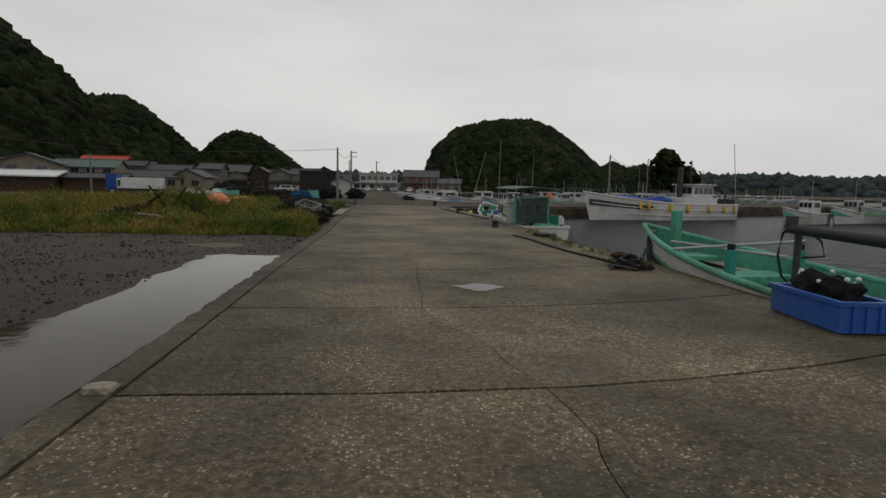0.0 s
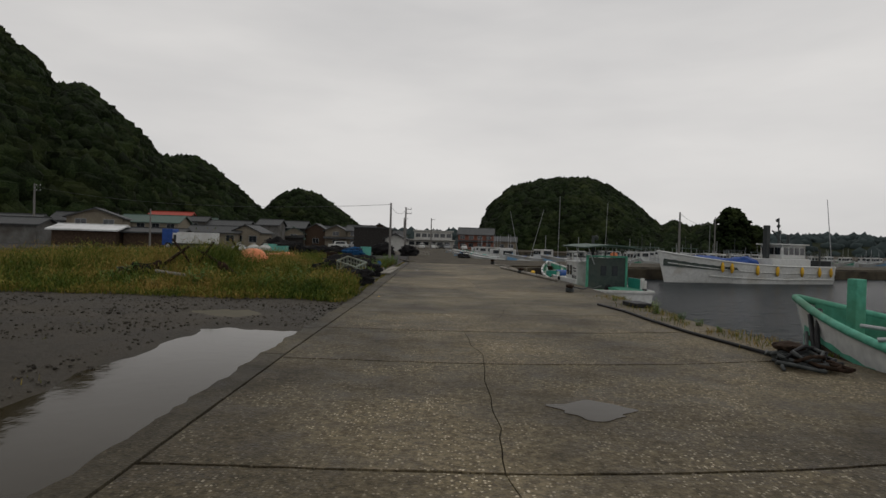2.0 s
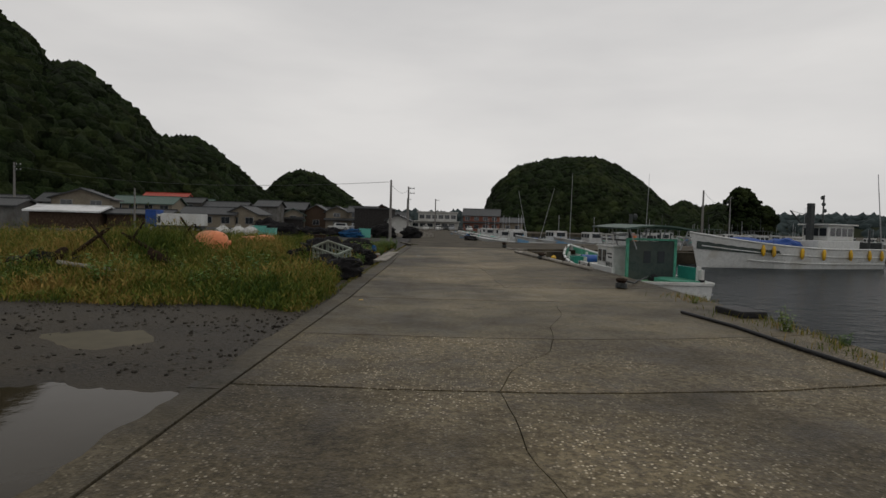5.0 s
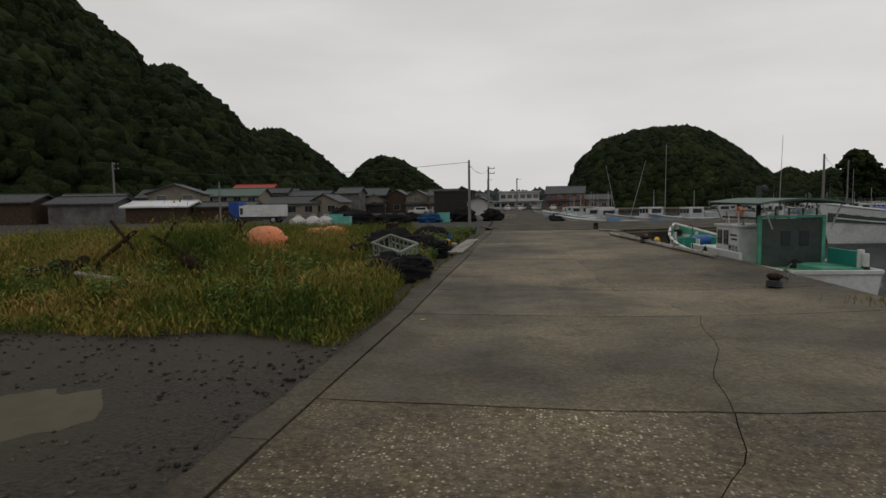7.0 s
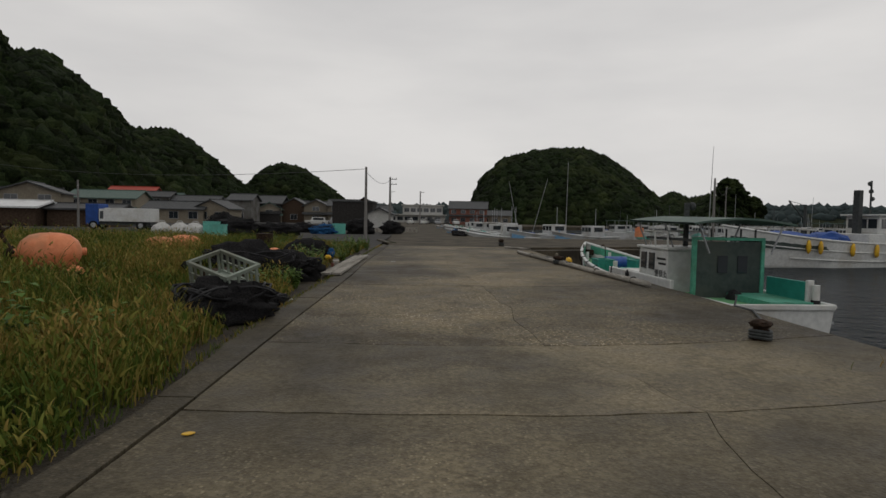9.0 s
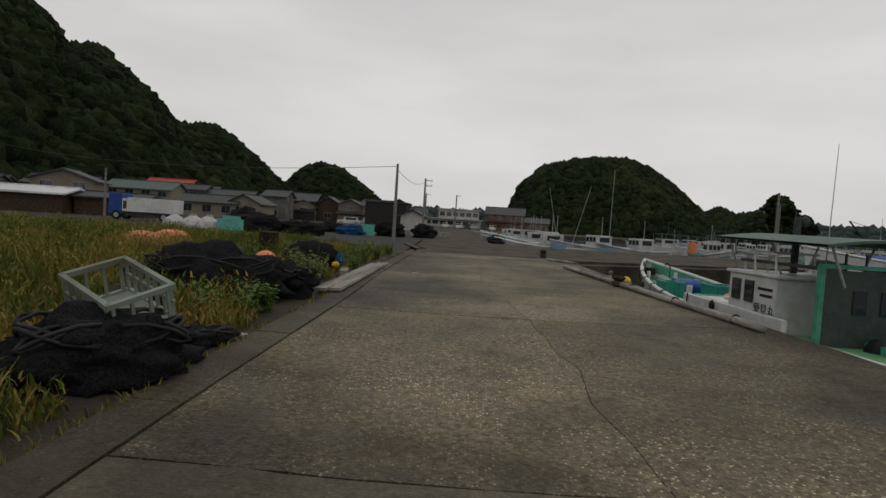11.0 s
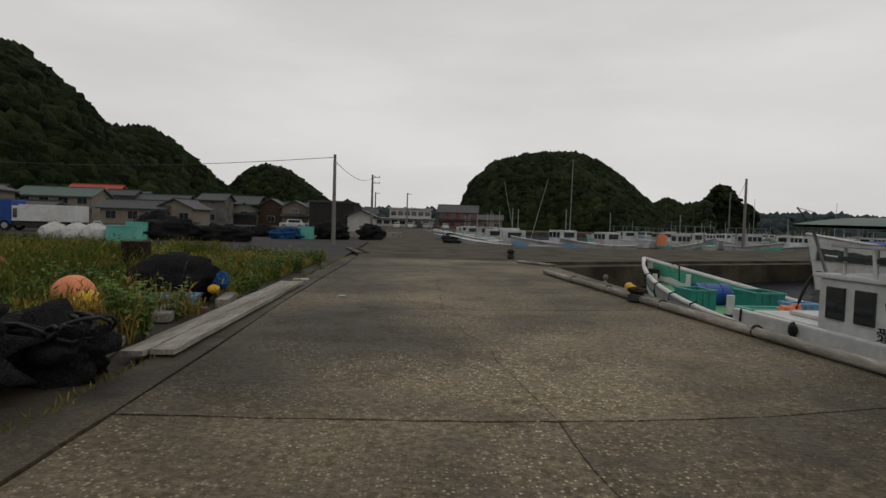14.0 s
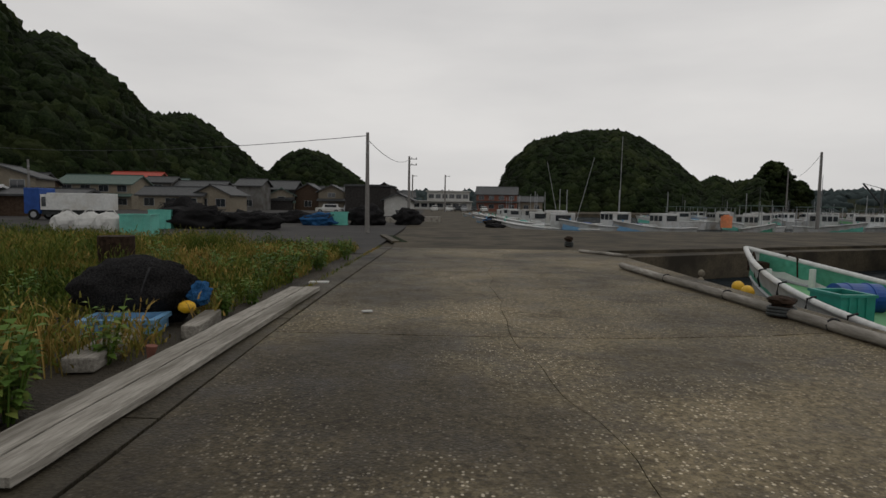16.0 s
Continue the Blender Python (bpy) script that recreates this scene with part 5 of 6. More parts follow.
def anchor(x, y, turn, tilt, z, label):
    o = holder("anchor", label, "anchor", m=pose(x, y, z, tilt, 0, turn))
    part("shank", rod(bmesh.new(), (0, 0, 0), (0, 0, 1.3), 0.05, 8), RUST, o)
    for s in (-1, 1):
        part("arm", hose(bmesh.new(), [(0, 0, 0.02), (s * 0.25, 0, 0.05), (s * 0.48, 0, 0.2), (s * 0.6, 0, 0.45)], 0.045, 8), RUST, o, smooth=True)
        f = bmesh.new()
        blob(f, pose(s * 0.6, 0, 0.5) @ Matrix.Diagonal((0.05, 0.13, 0.2, 1)), 2, 0.05)
        part("fluke", f, RUST, o)
    part("stock", rod(bmesh.new(), (0, -0.5, 1.2), (0, 0.5, 1.2), 0.035, 8), RUST, o)
    part("ring", hose(bmesh.new(), [(0.1 * math.cos(a * 0.6), 0, 1.38 + 0.1 * math.sin(a * 0.6)) for a in range(11)], 0.02, 6), RUST, o)
    return o


anchor(-9.4, 20.2, 95, 52, 0.28, "dark iron anchor standing in tall grass")
anchor(-6.9, 21.0, -70, 58, 0.3, "dark iron anchor tilted in tall grass")
anchor(-9.1, 24.7, 75, 50, 0.35, "dark iron anchor beside the orange buoy")
net_heap(-9.6, 20.0, 1.6, 0.9, 0.6, NET, "dark tarpaulin and net heap in grass", 0, 8)
thing("timber_pole", rod(bmesh.new(), (0, 0, 0), (1.9, -0.2, 0.0), 0.05, 8), PLANK, "weathered timber lying across the grass", "timber", m=pose(-8.8, 19.3, 0.42, 0, 6, 0))

# wire crate and black bag at the kerb
cr = holder("plastic_crate", "grey-green plastic crate tipped on a net bag", "crate", m=pose(-3.3, 22.7, 0.4, 16, 12, -30))
for sx in (-0.45, 0.45):
    part("side_frame", abox(sx - 0.02, -0.3, 0, sx + 0.02, 0.3, 0.05), CRATE, cr)
    part("side_rim", abox(sx - 0.025, -0.32, 0.36, sx + 0.025, 0.32, 0.41), CRATE, cr)
for sy in (-0.3, 0.3):
    part("long_frame", abox(-0.45, sy - 0.02, 0, 0.45, sy + 0.02, 0.05), CRATE, cr)
    part("long_rim", abox(-0.47, sy - 0.025, 0.36, 0.47, sy + 0.025, 0.41), CRATE, cr)
    part("mid_rail", abox(-0.45, sy - 0.015, 0.2, 0.45, sy + 0.015, 0.23), CRATE, cr)
    for k in range(7):
        part("bar", abox(-0.45 + 0.14 * k, sy - 0.015, 0.05, -0.42 + 0.14 * k, sy + 0.015, 0.36), CRATE, cr)
for sx in (-0.45, 0.45):
    for k in range(4):
        part("bar", abox(sx - 0.015, -0.28 + 0.17 * k, 0.05, sx + 0.015, -0.25 + 0.17 * k, 0.36), CRATE, cr)
part("bottom", abox(-0.44, -0.29, 0.01, 0.44, 0.29, 0.03), CRATE, cr)
o = holder("rusty_tray", "rusty brown tray behind the crate", "tray", m=pose(-3.55, 23.3, 0.36, 8, 5, -40))
part("tray", abox(-0.35, -0.2, 0, 0.35, 0.2, 0.22, bevel=0.02), RUST, o)
net_heap(-3.1, 22.1, 1.5, 1.1, 0.62, NET, "black net bag slumped at the kerb", 40, 9)
net_heap(-2.95, 23.5, 0.9, 0.5, 0.22, NET, "flat black net lying on the kerb", 60, 10)

# black rope coils and net bundles
net_heap(-4.25, 26.7, 2.3, 1.3, 0.9, NET, "tangled black ropes and net beside the kerb", 20, 11)
net_heap(-3.45, 27.9, 1.2, 0.9, 0.62, NET, "black net heap behind the boards", -10, 12)
for k in range(4):
    thing("rope_coil", hose(bmesh.new(), [((0.34 - 0.02 * k) * math.cos(a * 0.3), (0.34 - 0.02 * k) * math.sin(a * 0.3), 0.012 * math.sin(a * 0.9 + k)) for a in range(64)], 0.024, 6), BLACKP, "black coil of thick rope", "rope", "rope coils", m=pose(-3.95 + 0.12 * k, 26.6 + 0.1 * k, 0.42 - 0.03 * k, 55 + 8 * k, 10 * k, 30), smooth=True)
o = holder("net_bundle", "large bundle of black net tied in the weeds", "net", m=pose(-4.35, 32.9, 0.02, 0, 0, 8))
part("net", blob(bmesh.new(), pose(0, 0, 0.33) @ Matrix.Diagonal((0.8, 0.45, 0.42, 1)), 4, 0.25, 1.8, 6), NET, o, smooth=True)
part("blue_corner", blob(bmesh.new(), pose(0.75, -0.1, 0.3) @ Matrix.Diagonal((0.14, 0.2, 0.16, 1)), 3, 0.4, 2.5, 3), NETBLUE, o, "blue net corner")
part("float", blob(bmesh.new(), pose(0.68, -0.35, 0.18) @ Matrix.Diagonal((0.11, 0.08, 0.08, 1)), 2, 0.1), YELLOW, o, "small yellow float")
part("rope", hose(bmesh.new(), [(0.2 + 0.02 * math.sin(a), 0.46 * math.cos(a * 0.3), 0.33 + 0.4 * math.sin(a * 0.3)) for a in range(22)], 0.015, 5), BLACKP, o)
tub("fish_crate", -0.4, -0.25, 0.4, 0.25, 0, 0.12, PALEBLUE, "flat pale blue crate under the net bundle", "crate", pose(-4.2, 32.3, -0.03, 0, 0, 10))
thing("timber_block", abox(-0.14, -0.6, 0, 0.14, 0.6, 0.14, bevel=0.02), PLANK, "grey weathered timber beside the net", "timber", m=pose(-3.75, 31.2, -0.04, 0, 0, 12))
thing("timber_block", abox(-0.1, -0.5, 0, 0.1, 0.5, 0.16, bevel=0.02), PLANK, "short weathered beam behind the boards", "timber", m=pose(-3.32, 32.4, -0.03, 0, 0, 10))
thing("timber_block", abox(-0.16, -0.6, 0, 0.16, 0.6, 0.1, bevel=0.02), PLANK, "old board lying under the rope heap", "timber", m=pose(-3.35, 28.6, -0.03, 0, 0, 15))
thing("rusted_drum", rod(bmesh.new(), (0, 0, 0), (0, 0, 0.85), 0.32, 20), RUST, "rusty dark drum standing in grass", "drum", m=pose(-6.9, 36.5, -0.03))
thing("traffic_cone", rod(bmesh.new(), (0, 0, 0), (0.02, 0, 0.16), 0.02, 10, 0.055), BRICKY, "small broken orange cone beside the boards", "cone", m=pose(-3.18, 31.0, -0.03))
thing("board_offcut", abox(-0.18, -0.1, 0, 0.18, 0.1, 0.04, bevel=0.01), WALLW, "pale board offcut at the kerb", "board", m=pose(-2.95, 36.4, 0.0, 0, 0, 6))
thing("litter", abox(-0.07, -0.05, 0, 0.07, 0.05, 0.015), WALLW, "small white scrap of litter on the concrete", "litter", m=pose(-1.55, 33.6, 0.012, 0, 0, 20))
thing("litter", abox(-0.06, -0.04, 0, 0.06, 0.04, 0.02), WALLW, "small white scrap of litter by the kerb", "litter", m=pose(-2.62, 24.0, 0.006, 0, 0, 50))

thing("fallen_leaf", prism([(0.035 * math.cos(a) * (1 + 0.3 * math.cos(2 * a)), 0.03 * math.sin(a)) for a in [k * math.tau / 12 for k in range(12)]], 0, 0.006), YELLOW, "small yellow leaf lying on the concrete", "leaf", m=pose(-1.62, 17.5, 0.008, 0, 0, 25))
thing("kerb_fragment", blob(bmesh.new(), pose(0, 0, 0.04) @ Matrix.Diagonal((0.13, 0.1, 0.05, 1)), 2, 0.35, 2.0, 4), surface("pale_concrete", (0.2, 0.18, 0.14), (0.3, 0.27, 0.21), 20, 2, 0.85), "pale broken piece of concrete on the kerb", "rubble", m=pose(-1.76, 2.3, 0.0, 0, 0, 15))

# long weathered boards laid along the kerb
bd = holder("kerb_boards", "two long weathered grey boards along the kerb", "boards", m=aim((-2.72, 28.4), (-2.9, 35.3), 0.0))
for k, (x0, x1, y0, y1) in enumerate(((-0.25, -0.02, -0.05, 6.9), (0.0, 0.24, 0.05, 6.95))):
    bm = bmesh.new()
    n = 24
    rows = []
    for i in range(n + 1):
        y = y0 + (y1 - y0) * i / n
        w = 0.012 * noise.noise(Vector((y * 1.7, k, 0)))
        z = 0.01 * noise.noise(Vector((y * 0.8, k * 3, 2)))
        e = 0.03 * noise.noise(Vector((k, 4, i))) if i in (0, n) else 0
        rows.append([bm.verts.new(p) for p in ((x0 + w, y + e, 0.035), (x1 + w, y - e, 0.035), (x1 + w, y - e, 0.09 + z), (x0 + w, y + e, 0.09 + z))])
    for a, b in zip(rows, rows[1:]):
        for q in range(4):
            bm.faces.new((a[q], a[(q + 1) % 4], b[(q + 1) % 4], b[q]))
    bm.faces.new(rows[0])
    bm.faces.new(rows[-1])
    bmesh.ops.recalc_face_normals(bm, faces=bm.faces)
    part("board", bm, PLANK, bd)

# ---- things on the quay ----
lg = holder("mooring_log", "long pale weathered log along the quay edge", "log", m=pose(0, 0, 0))
LOG = [(3.68, 40.2), (3.85, 38.2), (4.1, 36), (4.35, 33.6), (4.62, 31), (4.9, 28.6), (5.05, 27.2)]
part("log", hose(bmesh.new(), [(x, y, 0.075 + 0.006 * math.sin(y * 3)) for x, y in LOG], 0.072, 14), PIPE, lg, smooth=True)
for k in (1, 2, 3, 4, 5):
    x, y = LOG[k]
    part("lashing", hose(bmesh.new(), [(x + 0.075 + 0.082 * math.cos(a), y - 0.55 + 0.004 * a, 0.08 + 0.082 * math.sin(a)) for a in [i * 0.63 for i in range(11)]], 0.018, 5), BLACKP, lg)
thing("timber_pole", rod(bmesh.new(), (0, 0, 0.05), (1.15, -1.7, 0.05), 0.05, 8), PIPE, "thin pale pole lying on the quay corner", "pole", m=pose(3.6, 45.2, 0))


def bollard(x, y, r, h, label):
    o = holder("mooring_bollard", label, "bollard", m=pose(x, y, -0.002))
    part("stem", rod(bmesh.new(), (0, 0, 0), (0, 0, h * 0.7), r * 0.75, 16, r * 0.65), RUST, o)
    part("head", blob(bmesh.new(), pose(0, 0, h * 0.8) @ Matrix.Diagonal((r, r * 1.05, h * 0.24, 1)), 3, 0.2, 2, x), RUST, o)
    for k in range(3):
        part("rope_turn", hose(bmesh.new(), [(r * 0.9 * math.cos(a * 0.5), r * 0.9 * math.sin(a * 0.5), h * (0.15 + 0.15 * k) + 0.01 * math.sin(a)) for a in range(14)], 0.025, 6), DARKST, o, smooth=True)
    return o


bollard(4.4, 21.2, 0.14, 0.27, "rusty iron mooring bollard wrapped in rope")
bollard(4.28, 34.0, 0.19, 0.3, "rusty iron bollard beside the pale log")
bollard(3.66, 47.6, 0.17, 0.4, "short rusty bollard on the pier corner")
bollard(5.05, 9.6, 0.2, 0.3, "rusty bollard with tangled mooring ropes")
for k in range(5):
    thing("mooring_rope", hose(bmesh.new(), [(0.25 * math.sin(a * 0.75 + k) + 0.02 * a * (0.9 if k % 2 else -0.4), 0.2 * math.cos(a * 0.9 + k * 2) - 0.012 * a, 0.03 + 0.09 * (1 + math.sin(a * 1.3 + k)) * math.exp(-0.08 * a) + 0.03 * k * math.exp(-0.05 * a)) for a in range(24)], 0.026, 6), (DARKST, BLACKP, RUST)[k % 3], "tangled dark mooring rope on the quay", "rope", "mooring ropes", m=pose(5.1, 9.35, 0, 0, 0, 40 * k), smooth=True)
thing("mooring_rope", hose(bmesh.new(), [(5.1, 9.9, 0.04), (5.0, 10.8, 0.03), (4.75, 12.2, 0.03), (4.6, 13.8, 0.035), (4.55, 15.5, 0.03), (4.3, 17.0, 0.03)], 0.03, 6), BLACKP, "black hose lying along the quay edge", "hose", smooth=True)
thing("mooring_rope", hose(bmesh.new(), [(5.2, 9.7, 0.1), (5.7, 10.2, 0.08), (6.1, 10.9, 0.0), (6.4, 11.4, 0.2)], 0.03, 6), DARKST, "dark rope from bollard to boat", "rope", smooth=True)
thing("mooring_rope", hose(bmesh.new(), [(4.45, 21.2, 0.2), (5.1, 22.4, 0.04), (5.6, 23.6, 0.03), (6.2, 25.4, -0.15), (6.9, 26.7, -0.1)], 0.022, 6), DARKST, "dark rope from bollard to stern", "rope", smooth=True)
thing("quay_block", abox(-0.25, -0.4, 0, 0.25, 0.4, 0.12, bevel=0.03), BLACKP, "dark rubber fender block on the quay edge", "fender", m=pose(5.35, 17.0, 0.0, 0, 0, 8))


# ---- grass and weeds ----
def blades(name, spots, material, label, bend=0.5):
    """Grass: each spot is x, y, z, height, width; a bent strip of three quads."""
    s = np.asarray(spots, np.float32)
    n = len(s)
    a = rng.uniform(0, math.tau, n)
    d = rng.uniform(0, math.tau, n)
    lean = rng.uniform(0.1, bend, n) * s[:, 3]
    v = np.zeros((n, 7, 3), np.float32)
    for k, (f, wf) in enumerate(((0, 1.0), (0.4, 0.9), (0.75, 0.6))):
        for q, sg in ((0, -1), (1, 1)):
            v[:, 2 * k + q, 0] = s[:, 0] + np.cos(d) * lean * f * f + sg * np.cos(a) * s[:, 4] * wf * 0.5
            v[:, 2 * k + q, 1] = s[:, 1] + np.sin(d) * lean * f * f + sg * np.sin(a) * s[:, 4] * wf * 0.5
            v[:, 2 * k + q, 2] = s[:, 2] + s[:, 3] * f
    v[:, 6, 0], v[:, 6, 1], v[:, 6, 2] = s[:, 0] + np.cos(d) * lean, s[:, 1] + np.sin(d) * lean, s[:, 2] + s[:, 3] * 0.97
    f = np.array([[0, 1, 3], [0, 3, 2], [2, 3, 5], [2, 5, 4], [4, 5, 6]], np.int32)[None] + (np.arange(n) * 7)[:, None, None]
    return tagged(new(name, bulk(name, v.reshape(-1, 3), f.reshape(-1, 3), material)), label, "grass", kind="stuff")


def ground_z(x, y):
    z = -0.05
    if y > 16:
        z += 0.35 * max(0, 1 - math.hypot((x + 8.5) / 3.2, (y - 22.5) / 4))
    return z


KEEP_OFF = [(-3.15, 22.2, 1.0), (-3.3, 23.1, 0.7), (-3.95, 26.9, 1.2), (-4.35, 32.6, 0.85), (-8.0, 24.9, 1.1), (-4.8, 30.3, 0.35), (-3.3, 32.2, 0.4), (-3.5, 28.6, 0.6), (-3.2, 30.6, 0.5), (-3.5, 30.0, 0.5)]
tall, low, leafy = [], [], []
for k in range(120000):
    x, y = -2.3 - 19.5 * rng.uniform(0, 1) ** 1.25, 15.6 + 29.5 * rng.uniform(0, 1) ** 1.2
    front = 16.3 + 0.9 * noise.noise(Vector((x * 0.6, 1, 0))) + max(0, -x - 9) * -0.1
    right = kerb_x(y) - (0.52 if y < 19.5 else 0.72) + 0.14 * noise.noise(Vector((y * 1.2, 5, 0)))
    if y > 25:
        right -= 0.3
    if y < front or x > right or (y > 28 and x > -3.05):
        continue
    if any(math.hypot(x - a, y - b) < r for a, b, r in KEEP_OFF):
        continue
    p = noise.noise(Vector((x * 0.35, y * 0.35, 7)))
    hgt = 0.36 + 0.5 * p + rng.uniform(-0.2, 0.26) + 0.3 * max(0, 1 - math.hypot((x + 8.5) / 3, (y - 23) / 4))
    hgt *= min(1, 0.3 + (y - front) * 0.35) * (1 if y < 37 else 0.6)
    tuft = noise.noise(Vector((x * 1.1, y * 1.1, 21)))
    hgt *= 0.72 + 0.75 * max(0, tuft + 0.25)
    hgt += 0.42 * max(0, 1 - math.hypot((x + 3.7) / 1.5, (y - 19.2) / 2.4)) * rng.uniform(0.5, 1)
    if rng.uniform() > 0.985:
        hgt *= 1.45
    if x > -3.3 and y > 20.5:
        hgt *= 0.75
    if x < -7.5 and y > 20:
        hgt += 0.34
    hgt = max(0.07, hgt)
    tall.append((x, y, ground_z(x, y), hgt, rng.uniform(0.008, 0.02)))
    for q in range(2):
        leafy.append((x + rng.normal(0, 0.05), y + rng.normal(0, 0.05), ground_z(x, y) + hgt * rng.uniform(0.1, 1.02), rng.uniform(0.04, 0.1), rng.uniform(0.015, 0.035)))
blades("grass_leaves", leafy, GRASS, "small leaves and seed heads among the grass", 1.6)
blades("grass", tall, GRASS, "tall unkempt grass, green turning straw yellow", 0.6)
# thin grass in the gravel and along the quay edge
for k in range(5200):
    if k % 3 == 0:
        y = 10 + 10 * rng.uniform()
        x = edge_x(y) - abs(rng.normal(0.25, 0.3))
        if noise.noise(Vector((x * 1.5, y * 0.8, 3))) < -0.08:
            continue
        low.append((x, y, 0.0, rng.uniform(0.03, 0.13), 0.012))
    elif k % 3 == 1:
        x, y = rng.uniform(-9, -3.6), rng.uniform(4, 12)
        if noise.noise(Vector((x * 0.5, y * 0.5, 11))) < 0.12 or puddle_depth(x, y) > 0.02:
            continue
        low.append((x, y, -0.06, rng.uniform(0.02, 0.08), 0.012))
    else:
        y = 16 + 30 * rng.uniform()
        low.append((kerb_x(y) - 0.43 + rng.uniform(-0.1, 0.05), y, -0.02, rng.uniform(0.03, 0.12), 0.012))
blades("grass", low, GRASS, "short sparse grass in cracks and gravel", 0.8)


def weed(x, y, h, n, label, seed):
    """A leafy weed: stems with pointed leaves in pairs."""
    r = random.Random(seed)
    o = holder("weed", label, "weed", m=pose(x, y, -0.05))
    stems, vs, fs = bmesh.new(), [], []
    for k in range(n):
        a, l = r.uniform(0, math.tau), h * r.uniform(0.55, 1.0)
        tip = Vector((math.cos(a) * l * r.uniform(0.15, 0.5), math.sin(a) * l * r.uniform(0.15, 0.5), l))
        rod(stems, (0.05 * math.cos(a), 0.05 * math.sin(a), 0), tip, 0.008, 5, 0.003)
        for q in range(9):
            f = 0.2 + 0.8 * q / 9
            p = tip * f
            b = q * 2.4 + a
            ln, w = 0.16 * h * (1.25 - f * 0.6) + 0.03, 0.045 * h + 0.01
            d = Vector((math.cos(b), math.sin(b), 0.25))
            c = Vector((-math.sin(b), math.cos(b), 0))
            i = len(vs)
            vs += [p, p + d * ln * 0.5 + c * w, p + d * ln * 0.5 - c * w, p + d * ln + Vector((0, 0, -0.35 * ln))]
            fs += [(i, i + 2, i + 1), (i + 1, i + 2, i + 3)]
    tagged(part("stem", stems, WEED, o), kind="stuff")
    lv = new("leaves", bulk("leaves", [v[:] for v in vs], fs, WEED))
    lv.parent = o
    tagged(lv, kind="stuff")
    return o


weed_rng = random.Random(8)
for k in range(70):
    y = 17.5 + 22 * weed_rng.random()
    if 20.8 < y < 24.3 or 26 < y < 28.6:
        continue
    weed(-3.05 - weed_rng.random() ** 1.3 * 7 - (0.5 if y > 26 else 0), y, weed_rng.uniform(0.5, 0.95), 9, "leafy green weed among the grass", k)
for x, y, h in ((-3.2, 25.7, 0.6), (-3.05, 26.0, 0.5), (-3.1, 25.2, 0.5), (-3.55, 29.6, 0.85), (-3.3, 29.4, 0.65), (-3.75, 29.9, 0.85), (-3.5, 33.4, 0.45), (-3.4, 34.2, 0.45), (-3.5, 41.5, 0.7), (-3.4, 24.6, 0.6)):
    weed(x, y, h, 14, "bushy green weed beside the kerb", int(x * 100 + y * 10))
for x, y, h in ((5.3, 15.4, 0.45), (5.45, 13.4, 0.22), (5.2, 18.6, 0.2), (5.5, 12.6, 0.2), (5.5, 14.4, 0.25)):
    weed(x, y, h, 6, "small green weed on the quay edge", int(y * 10))


stones = []
for k in range(5200):
    x, y = -2.15 - 8.5 * rng.uniform() ** 1.2, rng.uniform(-1, 17)
    if puddle_depth(x, y) > 0.03:
        continue
    r = rng.uniform(0.008, 0.03) * (1.6 if rng.uniform() > 0.96 else 1)
    stones.append((x, y, -0.045 - puddle_depth(x, y) + r * 0.2, r, r * 0.7))
tagged(new("gravel_stones", crowns("gravel_stones", stones, surface("gravel_stone", (0.035, 0.031, 0.025), (0.1, 0.09, 0.075), 30, 3, 0.85, island=0.6))), "loose dark gravel stones on wet ground", "gravel", kind="stuff")
for k in range(16):
    weed(-3.6 - 6 * weed_rng.random(), 17.0 + 2.4 * weed_rng.random(), weed_rng.uniform(0.35, 0.6), 12, "low dark green bush at the grass edge", 300 + k)


# ---- kerb and concrete slabs ----
def wavy(a, b, amp, seed, step=0.22):
    a, b = Vector((*a, 0)), Vector((*b, 0))
    n = max(2, int((b - a).length / step))
    out = []
    d = (b - a).normalized()
    nrm = Vector((-d.y, d.x, 0))
    for i in range(n):
        p = a.lerp(b, i / n)
        k = min(1, min(i, n - i) * 0.7)
        p += nrm * amp * k * (noise.noise(p * 0.9 + Vector((seed, 0, 0))) + 0.6 * noise.noise(p * 4.5 + Vector((0, seed, 0))))
        out.append((p.x, p.y))
    return out


road = holder("road", "worn concrete quay road with cracked slabs", "road", kind="structure")
part("joint_bed", prism([(-1.9, -39)] + [(x - 0.02, y) for x, y in EDGE] + [(4.68, 46.0), (-3.0, 46.0), (-2.5, 30), (-2.1, 18)], -0.14, -0.045), JOINT, road, "dark soil in the joints")
CUTS = [-39, -20, -10, -4.5, -1.2, 2.25, 5.35, 8.9, 11.6, 14.1, 18.0, 20.5, 26.75, 32.3, 38.8, 46.0]
MID = {-1.2: 1.9, 2.25: 1.6, 5.35: 0.75, 8.9: 0.8, 11.6: 0.6, 14.1: 1.5, 18.0: 2.3, 20.5: 1.4, 26.75: 1.1, 32.3: 0.35, 38.8: 0.3}


def mid_x(y):
    return MID.get(y, 1.2)


def cut_y(y, x):
    return y + (0.035 * max(0, x) ** 2 if -5 < y < 40 else 0)


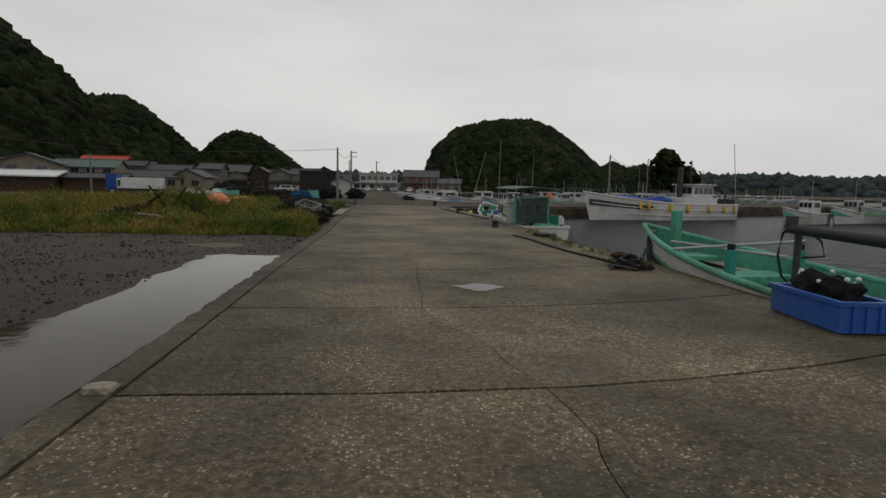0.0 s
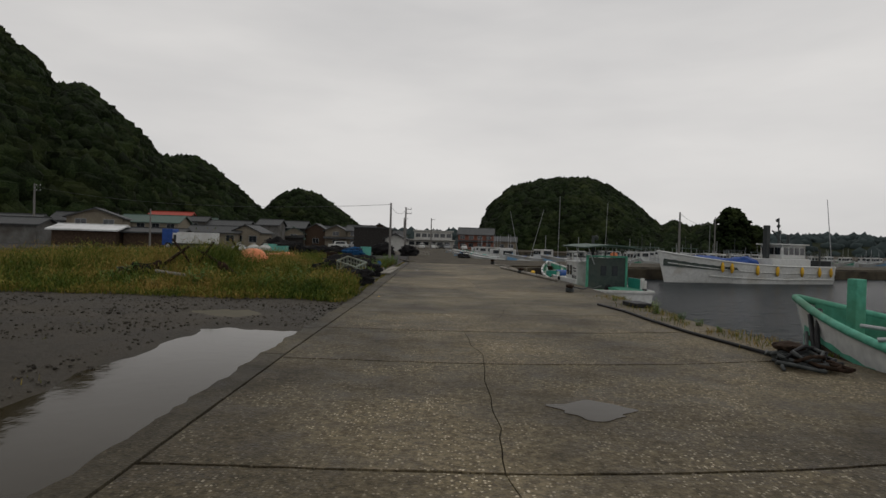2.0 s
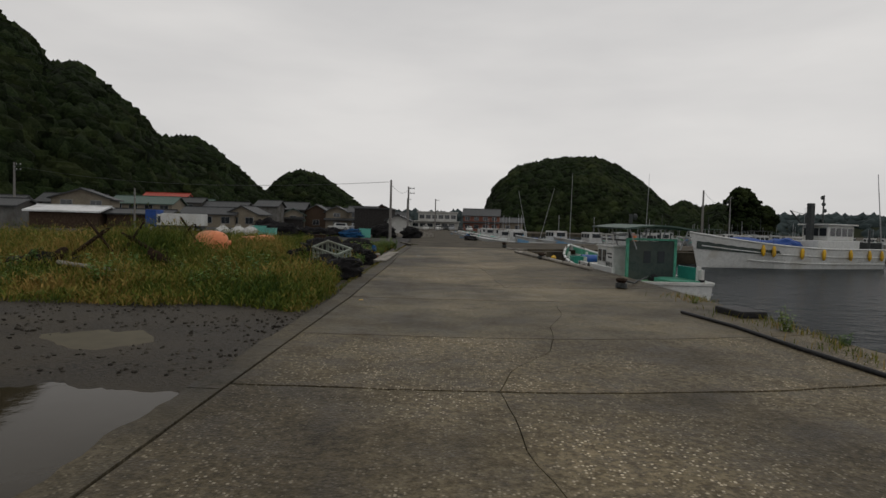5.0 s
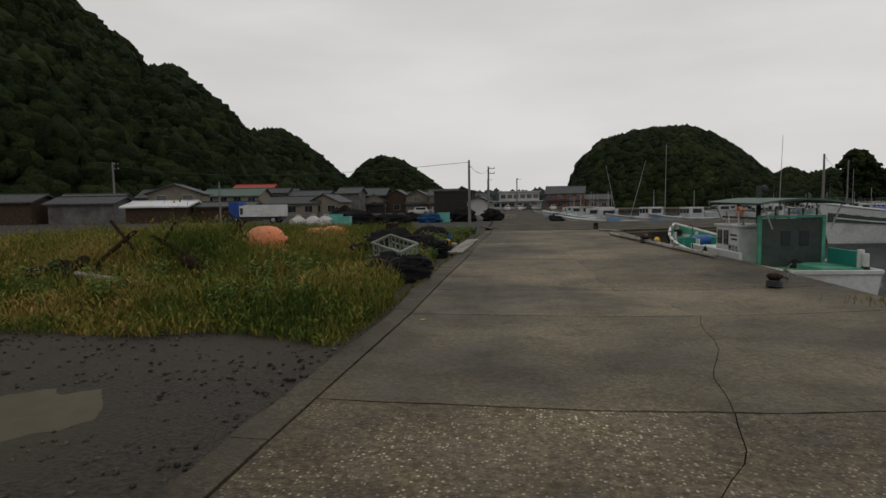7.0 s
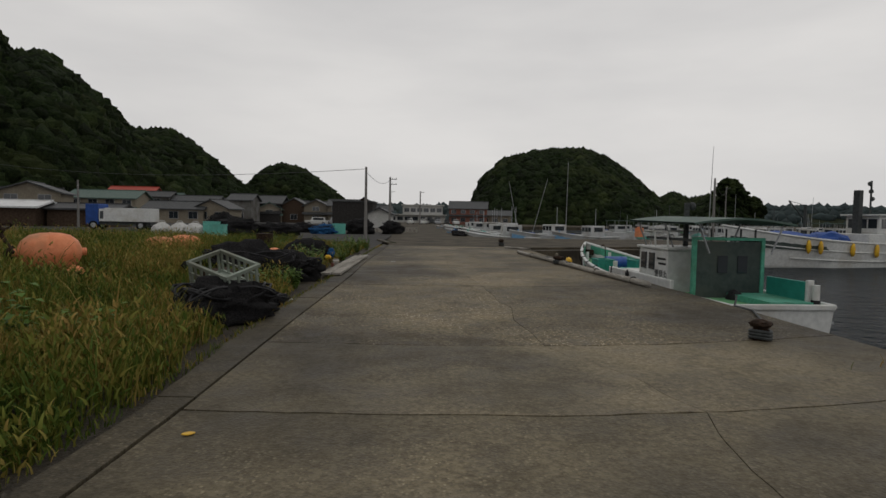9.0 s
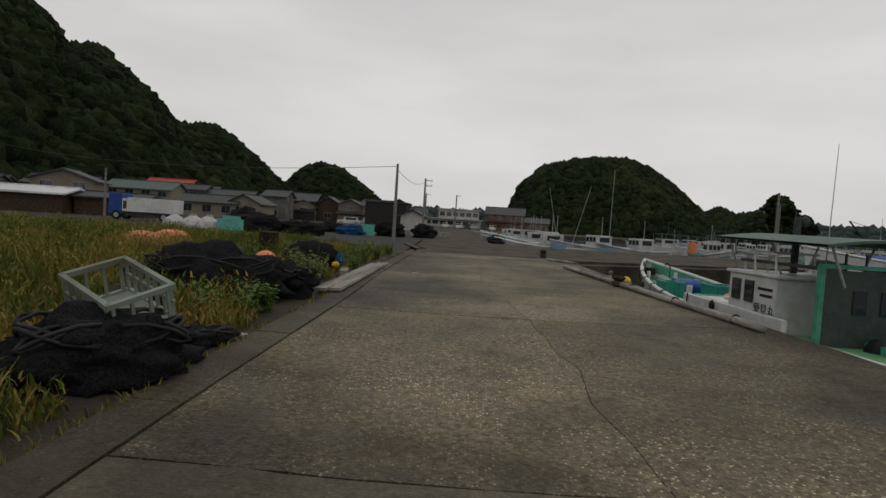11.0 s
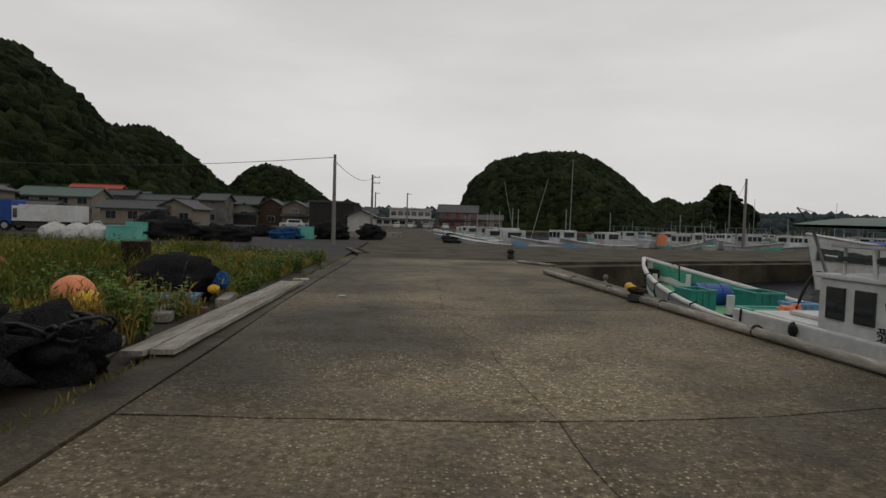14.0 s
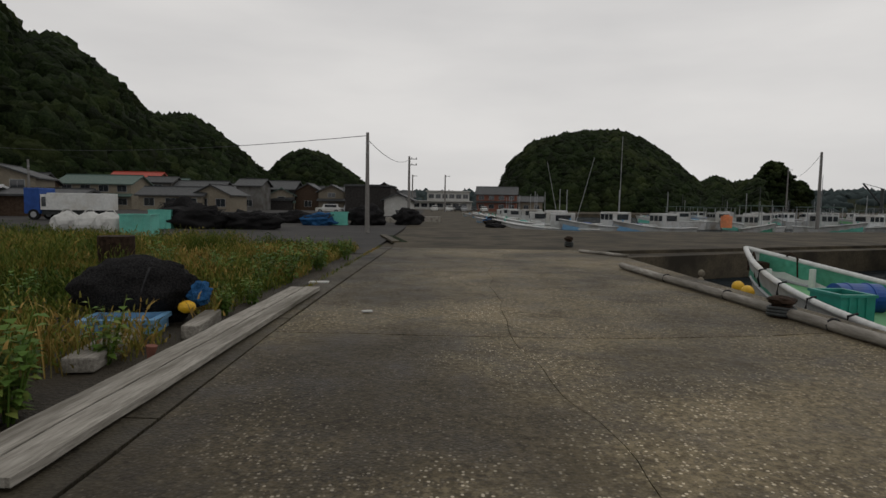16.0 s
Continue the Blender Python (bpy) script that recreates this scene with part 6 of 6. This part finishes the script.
for k, (ya, yb) in enumerate(zip(CUTS, CUTS[1:])):
    g, gm = (0.022, 0.005) if ya < 13 else (0.013, 0.004)
    for side in (0, 1):
        if side == 0:
            xa0, xa1, xb0, xb1 = kerb_x(ya) + 0.006, mid_x(ya) - gm, kerb_x(yb) + 0.006, mid_x(yb) - gm
        else:
            xa0, xa1 = mid_x(ya) + gm, edge_x(cut_y(ya, 5)) - 0.02
            xb0, xb1 = mid_x(yb) + gm, edge_x(min(44.5, cut_y(yb, 5))) - 0.02

        def bowed(x0, x1, y, s, up):
            """The joint line between two slabs, drawn the same way for both."""
            n = max(3, int((x1 - x0) / 0.2))
            pts = []
            for i in range(n + 1):
                x = x0 + (x1 - x0) * i / n
                w = 0.03 * noise.noise(Vector((x * 1.3, y, 0))) + s * 0.022 * noise.noise(Vector((x * 5, y + s, 3)))
                pts.append((x, cut_y(y, x) + w + s * g))
            return pts if up else pts[::-1]

        lowline, highline = bowed(xa0, xa1, ya, 1, True), bowed(xb0, xb1, yb, -1, False)

        def side_line(p, q, s):
            n = max(3, int(abs(q[1] - p[1]) / 0.22))
            pts = []
            for i in range(1, n):
                f = i / n
                x, y = p[0] + (q[0] - p[0]) * f, p[1] + (q[1] - p[1]) * f
                if s == "mid":
                    e = min(1, 3 * min(f, 1 - f))
                    x += e * (0.22 * noise.noise(Vector((0, y * 0.7, 6))) + 0.045 * noise.noise(Vector((2, y * 3.2, 6))))
                elif s == "edge":
                    x = edge_x(min(max(y, -39.9), 44.5)) - 0.02 - 0.02 * abs(noise.noise(Vector((0, y * 2, 8))))
                else:
                    x = kerb_x(y) + 0.008
                    x += 0.012 * noise.noise(Vector((0, y * 3, 2)))
                pts.append((x, y))
            return pts

        right = side_line(lowline[-1], highline[0], "mid" if side == 0 else "edge")
        left = side_line(highline[-1], lowline[0], "kerb" if side == 0 else "mid")
        bm = prism(lowline + right + highline + left, -0.12, 0.004 * noise.noise(Vector((k * 1.7, side * 3.1, 0))))
        part("slab", bm, CONC_FINE if 14 < ya < 20 else CONC, road)

kerb = holder("kerb", "low broken concrete kerb along the road", "kerb", kind="structure")
KY = [-39, -20, -9, -5.5, -2.6, 0.4, 2.4, 4.6, 6.9, 9.1, 11.4, 13.2, 14.6, 18.3, 21.5, 24.3, 26.6, 29.5, 33, 37, 41, 46]
for k, (ya, yb) in enumerate(zip(KY, KY[1:])):
    n = max(3, int((yb - ya) / 0.16))
    outer = []
    for i in range(n + 1):
        y = yb - 0.008 - (yb - ya - 0.016) * i / n
        worn = 0.07 if y < 13 else 0.03
        outer.append((kerb_x(y) - 0.3 - 0.16 * min(1, max(0, (y - 18) / 3)) + worn * (noise.noise(Vector((0, y * 1.6, 4))) + 0.7 * noise.noise(Vector((1, y * 6, 4)))), y))
    pts = [(kerb_x(ya) - 0.008, ya + 0.008), (kerb_x(yb) - 0.008, yb - 0.008)] + outer
    part("kerbstone", prism(pts, -0.2, 0.012 + 0.008 * noise.noise(Vector((k * 2.3, 0, 0)))), KERB, kerb)
pd = prism([(1.72 + (0.36 + 0.07 * math.sin(a * 3) + 0.05 * math.sin(a * 7 + 1)) * math.cos(a), 6.95 + (0.3 + 0.06 * math.sin(a * 4 + 2)) * math.sin(a)) for a in [i * math.tau / 44 for i in range(44)]], -0.02, 0.006)
thing("rain_puddle", pd, PUDDLE, "small rain puddle on the concrete road", "puddle", kind="structure")
